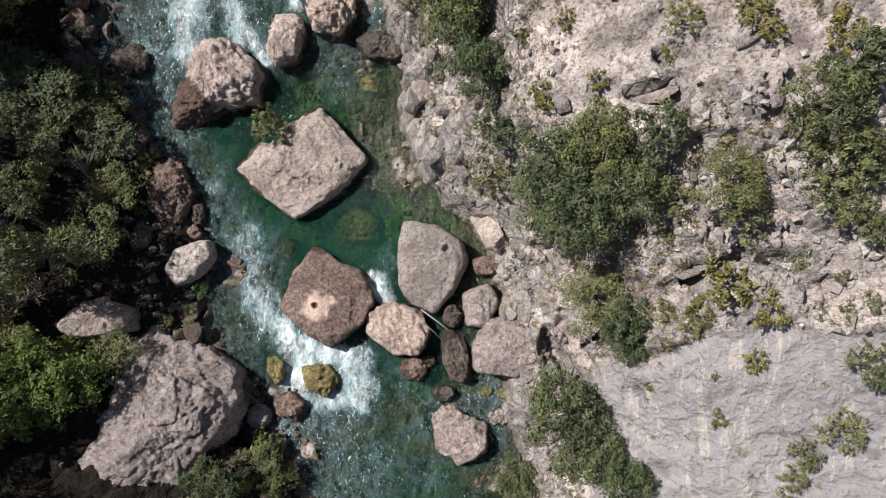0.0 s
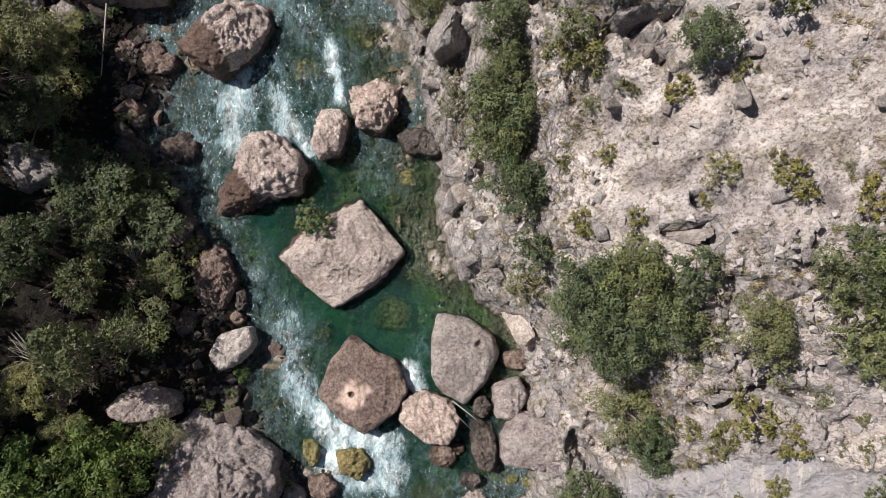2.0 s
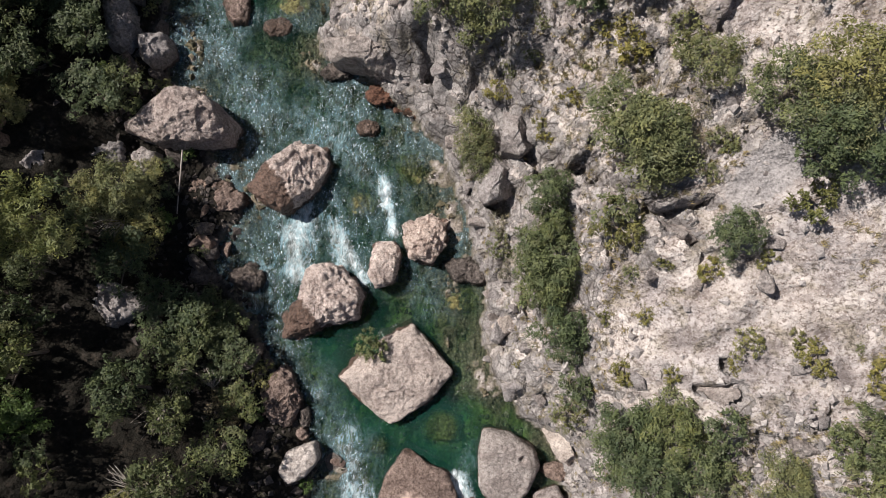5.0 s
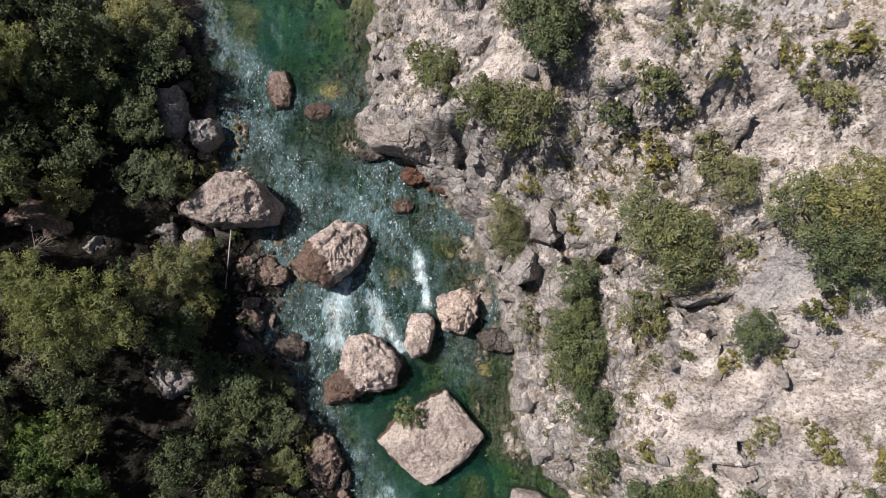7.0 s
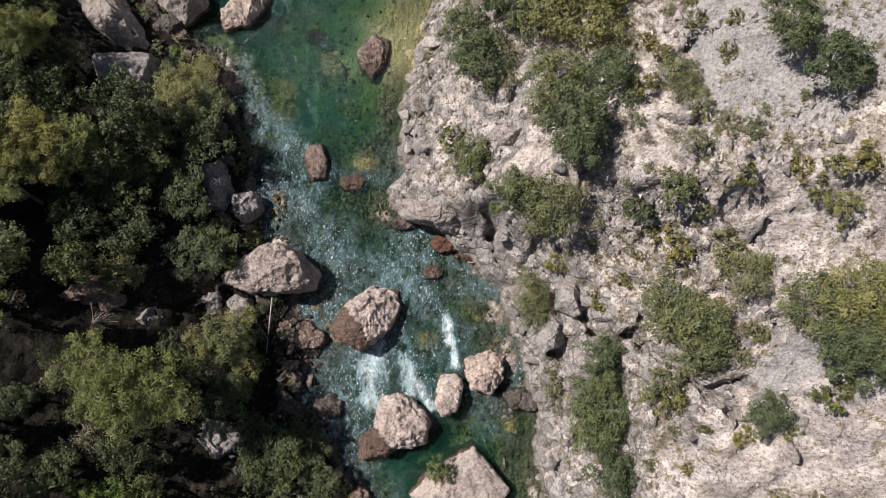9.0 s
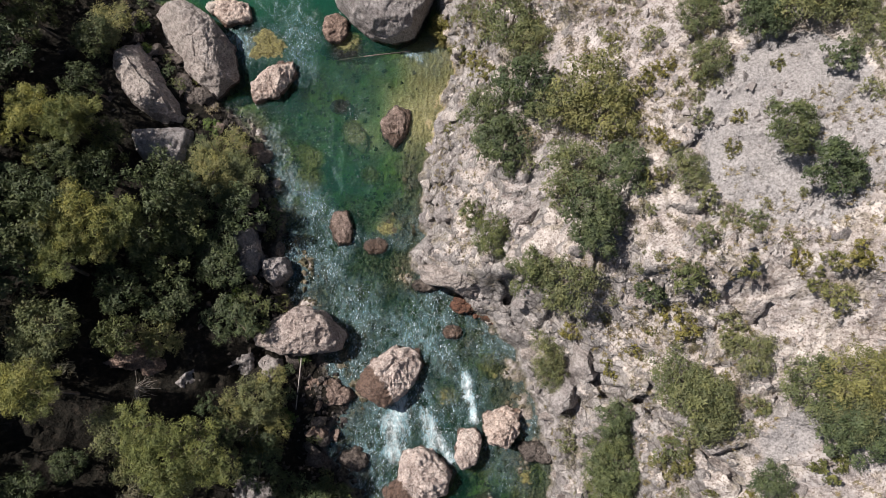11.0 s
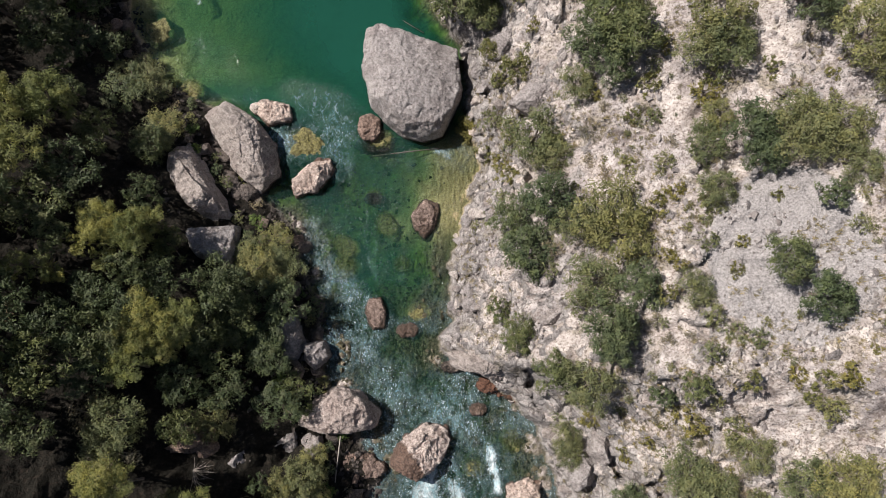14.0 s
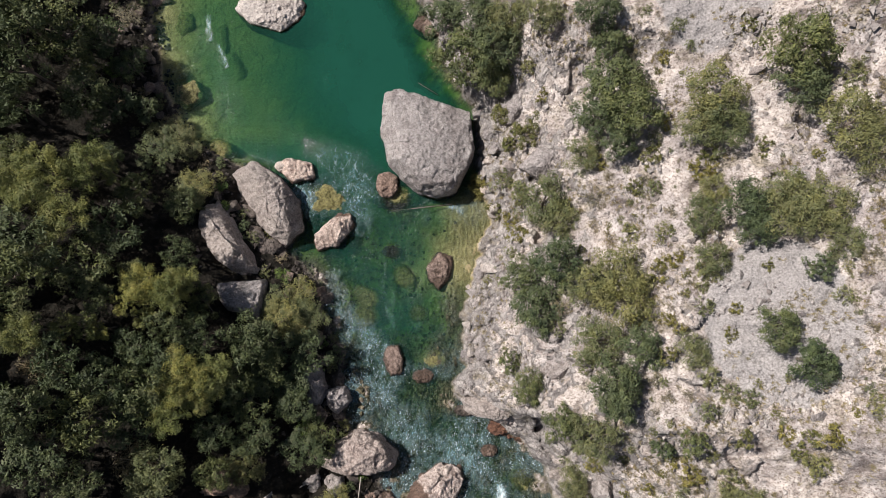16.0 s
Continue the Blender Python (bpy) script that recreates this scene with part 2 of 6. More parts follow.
def water_material():
    """Clear green mountain water: it dims and greens what lies below by its depth (attribute depth), shines, breaks
    white (attribute foam), and has glints and sky sheen painted on where it is choppy (attribute chop).
    """
    n = Nodes("river_water")
    t = n.tree.nodes
    at = n.where((1, 1, 1), True)
    depth, foam, chop = n.attribute("depth"), n.attribute("foam"), n.attribute("chop")
    flow = n.where((2.2, 0.75, 1), True)
    tint = n.ramp(n.calc("MULTIPLY", depth, 0.4), (0.0, (0.92, 0.98, 0.94)), (0.3, (0.50, 0.74, 0.56)), (0.65, (0.17, 0.46, 0.31)), (1.0, (0.05, 0.29, 0.20)))
    clear = t.new("ShaderNodeBsdfTransparent")
    n.link(tint, clear.inputs["Color"])
    body = t.new("ShaderNodeBsdfDiffuse")
    n.put(body.inputs["Color"], (0.012, 0.078, 0.052, 1))
    under = t.new("ShaderNodeMixShader")
    n.link(n.ramp(n.calc("MULTIPLY", depth, 0.4), (0.0, 0.02), (0.3, 0.15), (0.55, 0.36), (0.95, 0.72)), under.inputs[0])
    n.link(clear.outputs[0], under.inputs[1])
    n.link(body.outputs[0], under.inputs[2])
    ripple = n.noise(1.6, 4, 0.55, flow, 0.6)
    small = n.noise(5.5, 6, 0.72, n.where((1.3, 0.8, 1), True), 0.4)
    amount = n.calc("ADD", 0.004, n.calc("MULTIPLY", chop, 2.4))
    height = n.calc("MULTIPLY", n.calc("ADD", n.calc("MULTIPLY", ripple, 1.0), n.calc("MULTIPLY", small, 0.45)), amount)
    nor = n.bump(height, 1.0, 0.32)
    gloss = t.new("ShaderNodeBsdfGlossy")
    n.link(n.calc("ADD", 0.05, n.calc("MULTIPLY", chop, 0.20)), gloss.inputs["Roughness"])
    n.link(nor, gloss.inputs["Normal"])
    fres = t.new("ShaderNodeFresnel")
    fres.inputs["IOR"].default_value = 1.33
    n.link(nor, fres.inputs["Normal"])
    top = t.new("ShaderNodeMixShader")
    n.link(fres.outputs[0], top.inputs[0])
    n.link(under.outputs[0], top.inputs[1])
    n.link(gloss.outputs[0], top.inputs[2])
    white = t.new("ShaderNodeBsdfDiffuse")
    n.link(n.ramp(n.noise(7, 5, 0.7, flow), (0.3, (0.60, 0.70, 0.72)), (0.6, (0.88, 0.90, 0.90))), white.inputs["Color"])
    n.link(n.bump(n.noise(4, 6, 0.7, flow), 0.35, 0.06), white.inputs["Normal"])
    eddies = n.where((1.5, 0.85, 1), True)
    threads = n.noise(1.9, 10, 0.76, eddies, 1.4)
    lace = n.ramp(n.calc("ADD", n.calc("MULTIPLY", foam, 0.8), n.calc("MULTIPLY", n.calc("SUBTRACT", threads, 0.5), 2.2)), (0.30, 0.0), (0.70, 0.30), (1.10, 0.95))
    lace = n.calc("MULTIPLY", lace, n.ramp(foam, (0.02, 0.0), (0.3, 1.0)))
    # sun glitter on the chop, painted as small white diffuse spots
    glints = n.ramp(n.noise(6.5, 8, 0.78, n.where((1.6, 0.8, 1), True), 0.9), (0.575, 0.0), (0.625, 1.0))
    glints = n.calc("MULTIPLY", glints, n.ramp(n.calc("MULTIPLY", chop, n.noise(0.7, 7, 0.74, at, 0.8)), (0.19, 0.0), (0.48, 1.0)))
    lace = n.calc("MAXIMUM", lace, glints)
    # aerated water by foam; by chop, the sky's reflection painted as flat blue-grey
    milk_sheen = t.new("ShaderNodeBsdfDiffuse")
    n.put(milk_sheen.inputs["Color"], (0.25, 0.39, 0.43, 1))
    airy_sheen = t.new("ShaderNodeMixShader")
    stirred = n.calc("ADD", n.calc("MULTIPLY", n.calc("MAXIMUM", n.calc("SUBTRACT", foam, 0.2), 0.0), 1.3), n.calc("MULTIPLY", n.calc("MAXIMUM", n.calc("SUBTRACT", chop, 0.34), 0.0), 0.72))
    n.link(n.calc("MULTIPLY", stirred, n.calc("MULTIPLY", n.ramp(n.noise(1.1, 9, 0.76, eddies, 1.0), (0.42, 0.0), (0.62, 1.1)), n.ramp(n.noise(4.2, 8, 0.76, n.where((1.8, 0.8, 1), True), 1.2), (0.38, 0.15), (0.6, 1.15)))), airy_sheen.inputs[0])
    n.link(top.outputs[0], airy_sheen.inputs[1])
    n.link(milk_sheen.outputs[0], airy_sheen.inputs[2])
    top = airy_sheen
    all_ = t.new("ShaderNodeMixShader")
    n.link(lace, all_.inputs[0])
    n.link(top.outputs[0], all_.inputs[1])
    n.link(white.outputs[0], all_.inputs[2])
    n.link(all_.outputs[0], n.out.inputs["Surface"])
    return n.mat


def leaf_material(name, tones, through_light=0.18):
    """Leaves: a tone for each blade and each twig's clump, duller on old growth, and a shift from plant to plant."""
    n = Nodes(name)
    low, mid, high = [np.array(t) for t in tones]
    col = n.ramp(n.island(), (0.0, tuple(0.55 * low + 0.45 * mid)), (0.55, tuple(mid)), (1.0, tuple(0.55 * mid + 0.45 * high)))
    clump = n.ramp(n.noise(3.6, 4, 0.6), (0.36, (0.55, 0.60, 0.62)), (0.5, (0.95, 0.95, 0.95)), (0.64, (1.38, 1.30, 1.12)))
    col = n.mix(1.0, col, clump, "MULTIPLY")
    grey = n.ramp(n.noise(1.7, 3, 0.6, None, 0.4), (0.52, 0.0), (0.66, 0.55))
    col = n.mix(grey, col, tuple(float(v) for v in 0.6 * mid + np.array((0.072, 0.062, 0.05))))
    shift = n.ramp(n.chance(), (0.0, (0.76, 0.82, 0.80)), (0.5, (1, 1, 1)), (1.0, (1.25, 1.15, 0.94)))
    col = n.mix(1.0, col, shift, "MULTIPLY")
    n.done(col, 0.6, None, 0.25)
    tr = n.tree.nodes.new("ShaderNodeBsdfTranslucent")
    n.link(col, tr.inputs["Color"])
    m = n.tree.nodes.new("ShaderNodeMixShader")
    m.inputs[0].default_value = through_light
    n.link(n.bsdf.outputs[0], m.inputs[1])
    n.link(tr.outputs[0], m.inputs[2])
    n.link(m.outputs[0], n.out.inputs["Surface"])
    return n.mat


LEAF = {
    "oak": leaf_material("holm_oak_leaves", ((0.052, 0.069, 0.030), (0.108, 0.130, 0.062), (0.19, 0.208, 0.112))),
    "wood": leaf_material("woodland_leaves", ((0.034, 0.046, 0.019), (0.076, 0.095, 0.041), (0.17, 0.185, 0.094))),
    "olive": leaf_material("olive_green_leaves", ((0.094, 0.101, 0.046), (0.176, 0.182, 0.082), (0.28, 0.278, 0.14))),
    "yellow": leaf_material("yellow_green_leaves", ((0.085, 0.082, 0.028), (0.17, 0.16, 0.054), (0.27, 0.245, 0.10))),
    "bright": leaf_material("bright_green_leaves", ((0.045, 0.072, 0.016), (0.095, 0.142, 0.035), (0.16, 0.21, 0.07))),
    "pine": leaf_material("pine_needles", ((0.088, 0.100, 0.030), (0.195, 0.202, 0.066), (0.30, 0.295, 0.12))),
    "twig": leaf_material("grey_dry_leaves", ((0.104, 0.085, 0.058), (0.195, 0.165, 0.110), (0.305, 0.268, 0.185)), 0.1),
    "grass": leaf_material("dry_grass_blades", ((0.159, 0.122, 0.061), (0.305, 0.244, 0.134), (0.464, 0.378, 0.232)), 0.2),
}


def bark_material():
    n = Nodes("bark")
    f = n.noise(9, 6, 0.7, n.where((3, 3, 0.6)))
    return n.done(n.ramp(f, (0.35, (0.07, 0.052, 0.04)), (0.65, (0.22, 0.18, 0.15))), 0.9, n.bump(f, 0.6, 0.03))


BARK = bark_material()


def dead_wood_material():
    n = Nodes("dead_wood")
    f = n.noise(6, 6, 0.7, n.where((4, 4, 0.5)))
    return n.done(n.ramp(f, (0.35, (0.22, 0.18, 0.15)), (0.6, (0.50, 0.44, 0.39))), 0.85, n.bump(f, 0.5, 0.02))


DEAD_WOOD = dead_wood_material()
GROUND, WATER = ground_material(), water_material()


# ---- mesh helpers ----
def mesh_of(name, verts, faces, material, smooth_shade=True):
    me = bpy.data.meshes.new(name)
    verts = np.asarray(verts, np.float32)
    if isinstance(faces, np.ndarray):
        k = faces.shape[1]
        me.vertices.add(len(verts))
        me.vertices.foreach_set("co", verts.ravel())
        me.loops.add(faces.size)
        me.loops.foreach_set("vertex_index", faces.astype(np.int32).ravel())
        me.polygons.add(len(faces))
        me.polygons.foreach_set("loop_start", np.arange(0, faces.size, k, dtype=np.int32))
        me.update(calc_edges=True)
    else:
        me.from_pydata(verts.tolist(), [], faces)
    me.materials.append(material)
    me.polygons.foreach_set("use_smooth", np.full(len(me.polygons), smooth_shade))
    me.update()
    return me


def attribute(me, name, values):
    me.attributes.new(name, "FLOAT", "POINT").data.foreach_set("value", np.asarray(values, np.float32))


def part(name, me, parent, label=""):
    ob = new(name, me)
    ob.parent = parent
    return tagged(ob, label)


def grid_faces(nx, ny):
    i = np.arange(nx * ny).reshape(ny, nx)
    return np.stack([i[:-1, :-1].ravel(), i[:-1, 1:].ravel(), i[1:, 1:].ravel(), i[1:, :-1].ravel()], 1)



# ---- lie of the land ----
def hash3(i, j, k):
    n = (i * 374761393 + j * 668265263 + k * 2147483647 + 1274126177) & 0xFFFFFFFF
    n = ((n ^ (n >> 13)) * 1274126177) & 0xFFFFFFFF
    n = ((n ^ (n >> 16)) * 2246822519) & 0xFFFFFFFF
    return ((n ^ (n >> 15)) & 0xFFFFFF) / 8388607.5 - 1.0


def vnoise(p):
    """Smooth value noise from -1 to 1 at points p (n, 3)."""
    f = np.floor(p)
    i = f.astype(np.int64)
    u = p - f
    u = u * u * u * (u * (u * 6 - 15) + 10)
    out = np.zeros(len(p))
    for a in (0, 1):
        wa = u[:, 0] if a else 1 - u[:, 0]
        for b in (0, 1):
            wb = u[:, 1] if b else 1 - u[:, 1]
            for c in (0, 1):
                wc = u[:, 2] if c else 1 - u[:, 2]
                out += wa * wb * wc * hash3(i[:, 0] + a, i[:, 1] + b, i[:, 2] + c)
    return out


def fbm(p, size, octaves=4, gain=0.5, seed=0.0):
    q, amp, total, out = p / size + seed, 1.0, 0.0, np.zeros(len(p))
    for _ in range(octaves):
        out += amp * vnoise(q)
        total += amp
        amp *= gain
        q = q * 2.03 + 17.3
    return out / total * 1.6


def smooth(a, b, v):
    s = np.clip((v - a) / (b - a), 0, 1)
    return s * s * (3 - 2 * s)


# the river's two water lines (y, x), its level (y, z) and its depth (y, d)
RIGHT_BANK = [(-400, 60), (-60, 12), (-14, 5.0), (-8, 3.8), (-5.3, 3.2), (-2.7, 2.6), (1.2, 2.4), (3.0, 2.0), (4.1, 1.4), (4.9, 0.4), (6.5, -1.0),
              (8.2, -1.9), (10.1, -1.9), (12.0, -2.2), (16.0, -3.1), (19.5, -4.6), (21.5, -6.4), (23.3, -9.0), (24.2, -11.0), (25.6, -11.4),
              (26.8, -10.6), (30.8, -10.8), (32.7, -10.4), (35.3, -9.8), (38.2, -9.0), (40.4, -9.5), (47.3, -10.3), (49.5, -12.3),
              (53.3, -13.5), (60, -17), (75, -24), (120, -45), (400, -120)]
LEFT_BANK = [(-400, 40), (-60, -2), (-14, -5.4), (-8, -6.4), (-4.3, -8.1), (-2.2, -9.5), (-0.1, -11.3), (2.0, -10.6), (4.7, -12.1), (8.2, -13.9),
             (10.4, -15.2), (13, -17.0), (15.8, -15.6), (18, -16.8), (20, -17.6), (22.5, -19.6), (25.7, -20.2), (28, -19.9), (30, -21.4), (33, -22.2),
             (36, -25.0), (39, -28.0), (42, -28.6), (44, -32.8), (48.4, -35), (55, -36.4), (75, -40), (120, -70), (400, -150)]
LEVEL = [(-400, -8), (-60, -2.2), (-12, -0.75), (-6.0, -0.55), (-4.6, -0.45), (-2.2, 0.0), (1.0, 0.22), (10.5, 0.32), (12.8, 0.55), (16, 0.85), (20, 1.0),
         (25, 1.28), (28.5, 1.42), (37, 1.5), (41.5, 1.62), (60, 1.7), (400, 8)]
DEPTH = [(-400, 1.2), (-9, 0.8), (-5, 0.75), (0, 1.15), (7, 1.3), (10, 1.0), (12.5, 0.8), (18, 0.55), (26, 0.65), (29.5, 1.2), (37, 1.05), (40, 1.3), (46, 2.6), (60, 2.4), (400, 2)]


def table(rows, y):
    return np.interp(y, [r[0] for r in rows], [r[1] for r in rows])


def banks(x, y):
    p = np.stack([x, y, x * 0], 1)
    wob = 0.35 * fbm(p, 1.7, 3, seed=3.1)
    return table(LEFT_BANK, y) + wob, table(RIGHT_BANK, y) + 0.5 * wob + 0.25 * fbm(p, 0.8, 2, seed=7.7)


RIGHT_RISE = [(0, 0.0), (0.2, 1.0), (0.9, 1.9), (2.4, 3.2), (5, 6.3), (7, 7.8), (9, 8.8), (12, 10.4), (19, 13.2), (26, 17), (60, 36), (140, 62), (900, 90)]
LEFT_RISE = [(0, 0.0), (0.6, 0.4), (2.5, 1.0), (6, 2.4), (10, 4.0), (16, 7.0), (30, 17), (70, 42), (150, 70), (900, 95)]
RISE_RIGHT_AT = [(-400, 0.8), (-12, 0.68), (-5, 0.78), (-1, 0.86), (3, 0.95), (12, 1.03), (20, 1.05), (30, 0.98), (40, 0.92), (60, 0.88), (400, 0.9)]


def land(x, y, detail=True):
    """Height of the ground at the arrays x, y; the river's bed is part of it."""
    x, y = np.asarray(x, float).ravel(), np.asarray(y, float).ravel()
    p = np.stack([x, y, x * 0], 1)
    lb, rb = banks(x, y)
    w = table(LEVEL, y)
    dr, dl = x - rb, lb - x
    up = table(RIGHT_RISE, np.maximum(dr, 0)) * table(RISE_RIGHT_AT, y)
    if detail:
        # broken limestone: tilted blocks between cracks, in patches
        slab = slab_zone(x, y)
        up = up + smooth(0.3, 3, dr) * (1 - 0.8 * slab) * 0.5 * fbm(p, 3.6, 4, seed=11.0)
        rough = smooth(-0.30, 0.35, fbm(p, 5.0, 3, seed=2.0)) * smooth(26, 14, dr)
        rough = np.maximum(rough, smooth(3.4, 1.6, dr)) * smooth(0.0, 0.4, dr) * (1 - slab) * (1 - 0.8 * scree_zone(x, y))
        up = up + rough * (blocks(p, 1.5, 0.75, 3.0) + blocks(p, 0.62, 0.42, 8.0))
        up = up - shadow_slots(p)
        up = up + smooth(0, 0.5, dr) * (1 - 0.8 * slab) * (0.10 * fbm(p, 0.75, 4, 0.6, seed=9.0) + 0.14 * np.abs(fbm(p, 0.5, 3, 0.6, seed=1.0)))
    left = table(LEFT_RISE, np.maximum(dl, 0))
    if detail:
        left = left + smooth(0.0, 2, dl) * (0.4 * fbm(p, 3.0, 4, seed=21.0) + blocks(p, 0.9, 0.4, 12.0))
    inner = np.minimum(np.maximum(-dr, 0), np.maximum(-dl, 0))
    shelf = smooth(31.5, 34.5, y) * smooth(41.5, 39.0, y) * smooth(6.5, 2.0, -dr)
    shelf = np.maximum(shelf, 0.8 * smooth(42, 45, y) * smooth(17.0, 6.0, -dl))
    shelf = np.maximum(shelf, 0.62 * smooth(7, 10, y) * smooth(13.4, 12.2, y) * smooth(6.5, 3.5, -dr))
    shelf = np.maximum(shelf, 0.4 * smooth(1.5, 3, y) * smooth(10, 8, y) * smooth(4.5, 2.0, -dr))
    bed = -table(DEPTH, y) * (1 - 0.72 * shelf) * (0.22 * smooth(0, 0.5, inner) + 0.78 * smooth(0.3, 4.2, inner + 0.5 * fbm(p, 2.2, 3, seed=31.0)))
    if detail:
        bed = bed + smooth(0, 0.6, inner) * (1 - 0.75 * sand_zone(x, y)) * (0.28 * fbm(p, 1.3, 3, seed=41.0) + 0.16 * np.abs(fbm(p, 0.5, 2, seed=43.0)))
    return w + np.where(dr > 0, up, np.where(dl > 0, left, bed))


def blocks(p, size, lift, seed):
    """Uneven steps between warped cells, each cell tilted its own way."""
    w = p[:, :2] / size + 0.35 * np.stack([fbm(p, size * 1.1, 3, seed=seed), fbm(p, size * 1.1, 3, seed=seed + 40)], 1)
    i = np.floor(w).astype(np.int64)
    u = w - i - 0.5
    k = np.full(len(p), int(seed))
    return lift * (0.5 * hash3(i[:, 0], i[:, 1], k) + 0.55 * u[:, 0] * hash3(i[:, 0], i[:, 1], k + 1) + 0.55 * u[:, 1] * hash3(i[:, 0], i[:, 1], k + 2))


# trenches added where ledges cast dark shadow: two ends, half width, depth
SHADOW_CLEFTS = [(-0.65, 18.08, 0.51, 17.56, 0.27, 1.3), (1.36, 17.09, 2.87, 16.21, 0.27, 1.1), (2.87, 16.21, 4.19, 15.32, 0.27, 1.1), (4.15, 15.05, 6.32, 14.97, 0.27, 0.9), (4.66, 14.88, 5.94, 13.38, 0.27, 0.9), (-1.93, 16.13, -1.23, 15.6, 0.28, 1.2), (-0.35, 18.3, -0.08, 17.79, 0.27, 1.2), (7.12, 8.44, 7.46, 8.32, 0.27, 1)]
SHADOW_CLEFTS += [(6.49, 7.5, 7.84, 7.42, 0.27, 0.8), (8.75, 1.37, 10.2, 2.12, 0.27, 1.2), (10.44, 1.94, 11.93, 1.88, 0.27, 0.9), (7.41, -0.94, 5.83, -1.23, 0.27, 1), (-5.64, 23.41, -5.05, 22.63, 0.41, 1.3), (-0.03, 17.52, 0.38, 16.89, 0.29, 1), (4.36, -0.94, 4.8, -2, 0.27, 1), (-0.51, 49.49, 0.5, 49.23, 0.27, 0.7)]


def shadow_slots(p):
    """Deep clefts cut into the ground to stand for the dark shadows under the ledges."""
    out = np.zeros(len(p))
    near = np.flatnonzero((p[:, 0] > -15) & (p[:, 0] < 20) & (p[:, 1] > -12) & (p[:, 1] < 62))
    q = p[near]
    wob = np.stack([0.22 * fbm(q, 0.8, 2, seed=101.0), 0.22 * fbm(q, 0.8, 2, seed=107.0)], 1)
    for x0, y0, x1, y1, width, deep in SHADOW_CLEFTS:
        a, d = np.array((x0, y0)), np.array((x1 - x0, y1 - y0))
        rel = q[:, :2] + wob - a
        s = np.clip(rel @ d / max(d @ d, 1e-6), 0, 1)
        dist = np.hypot(*(rel - s[:, None] * d).T)
        out[near] = np.maximum(out[near], deep * smooth(1.0, 0.55, dist / width))
    return out


def sand_zone(x, y):
    """1 on the sandy shelves of the pools."""
    a = smooth(31, 34, y) * smooth(42, 39.5, y) * smooth(6.5, 3.0, table(RIGHT_BANK, y) - x)
    return np.maximum(a, smooth(41, 44, y) * smooth(20, 9, x - table(LEFT_BANK, y)))


def scree_zone(x, y):
    """1 where fine grey scree covers the slope."""
    return np.clip(smooth(1.0, 0.5, ((x - 12) / 6.5) ** 2 + ((y - 15) / 4.5) ** 2) + smooth(1.0, 0.5, ((x - 7) / 4.5) ** 2 + ((y - 31) / 6) ** 2)
                   + smooth(1.0, 0.5, ((x - 4) / 4) ** 2 + ((y - 52) / 5) ** 2), 0, 1)


def slab_zone(x, y):
    """1 on the bare limestone slab at the foot of the right slope."""
    p = np.stack([x, y, x * 0], 1)
    e = ((x - 11.5) / 5.6) ** 2 + ((y + 5.8) / 5.6) ** 4 + 0.25 * fbm(p, 1.6, 3, seed=51.0)
    return 1 - smooth(0.75, 1.05, e)


def bare_zone(x, y):
    """1 where pale soil lies bare, with hardly a stone or bush."""
    return np.clip(smooth(1.1, 0.5, ((x - 8.5) / 5.0) ** 2 + ((y - 22.3) / 3.4) ** 2) + smooth(1.1, 0.5, ((x - 10.3) / 3.6) ** 2 + ((y - 13.0) / 3.2) ** 2)
                   + smooth(1.1, 0.5, ((x - 5.6) / 2.6) ** 2 + ((y - 11.0) / 2.2) ** 2), 0, 1)
# ---- end of the land ----

# boulders in and beside the river: look, height over the water, flatness, roughness, corners of the plan, label
BOULDERS = []
BOULDERS.append(("pale", 1.05, 0.93, 0.7, (-7.04, 7.31), [(-3.75, 0.25), (-2.4, 1.25), (-1.3, 0.55), (-0.5, 0.85), (-0.75, 2.2), (-0.6, 3.6), (0.2, 3.4), (2.15, 1.5), (3.5, -0.1), (2.2, -1.66), (0.78, -2.59), (0.13, -2.83), (-1.74, -1.53)], "broad pale flat-topped boulder with a brown waterline, in green water", [(222, 0.6, 0.3, 0.75, 1), (225, 0.1, 0.5, 0.7, 0)], []))
BOULDERS.append(("brown", 0.95, 0.85, 0.6, (-5.21, 0.82), [(-0.73, 2.38), (0.45, 1.52), (1.49, 1.13), (2.02, -0.16), (1.64, -1.18), (0.1, -2.33), (-1.06, -1.69), (-2.17, -0.54), (-1.73, 0.87)], "angular brown boulder with a pale scar, above white water", [], [(-0.55, -0.44, 0.14, 0.85)]))
BOULDERS.append(("grey", 1.1, 0.75, 0.5, (-0.65, 2.26), [(-1.14, 1.97), (0.28, 1.89), (1.45, 1.11), (1.84, 0.2), (1.06, -1.35), (0.29, -2.24), (-0.99, -1.73), (-1.38, -0.83), (-1.4, 0.98)], "smooth grey oblong boulder beside the cliff foot", [], [(0.8, 0.66, 0.16, 0)]))
BOULDERS.append(("wrinkled", 1.0, 0.8, 0.9, (-2.04, -0.68), [(-0.39, 1.3), (1.03, 0.83), (1.47, -0.2), (0.91, -1.22), (-0.13, -1.22), (-1.47, -0.2), (-1.42, 0.7)], "brown boulder with a pale flaked top, in rapids", [], []))
BOULDERS.append(("brown", 0.4, 0.6, 1, (-1.33, -2.48), [(0.67, -0.18), (0.26, -0.58), (-0.35, -0.54), (-0.69, -0.09), (-0.51, 0.42), (0.05, 0.62), (0.58, 0.35)], "small brown wet boulder in the stream", [], []))
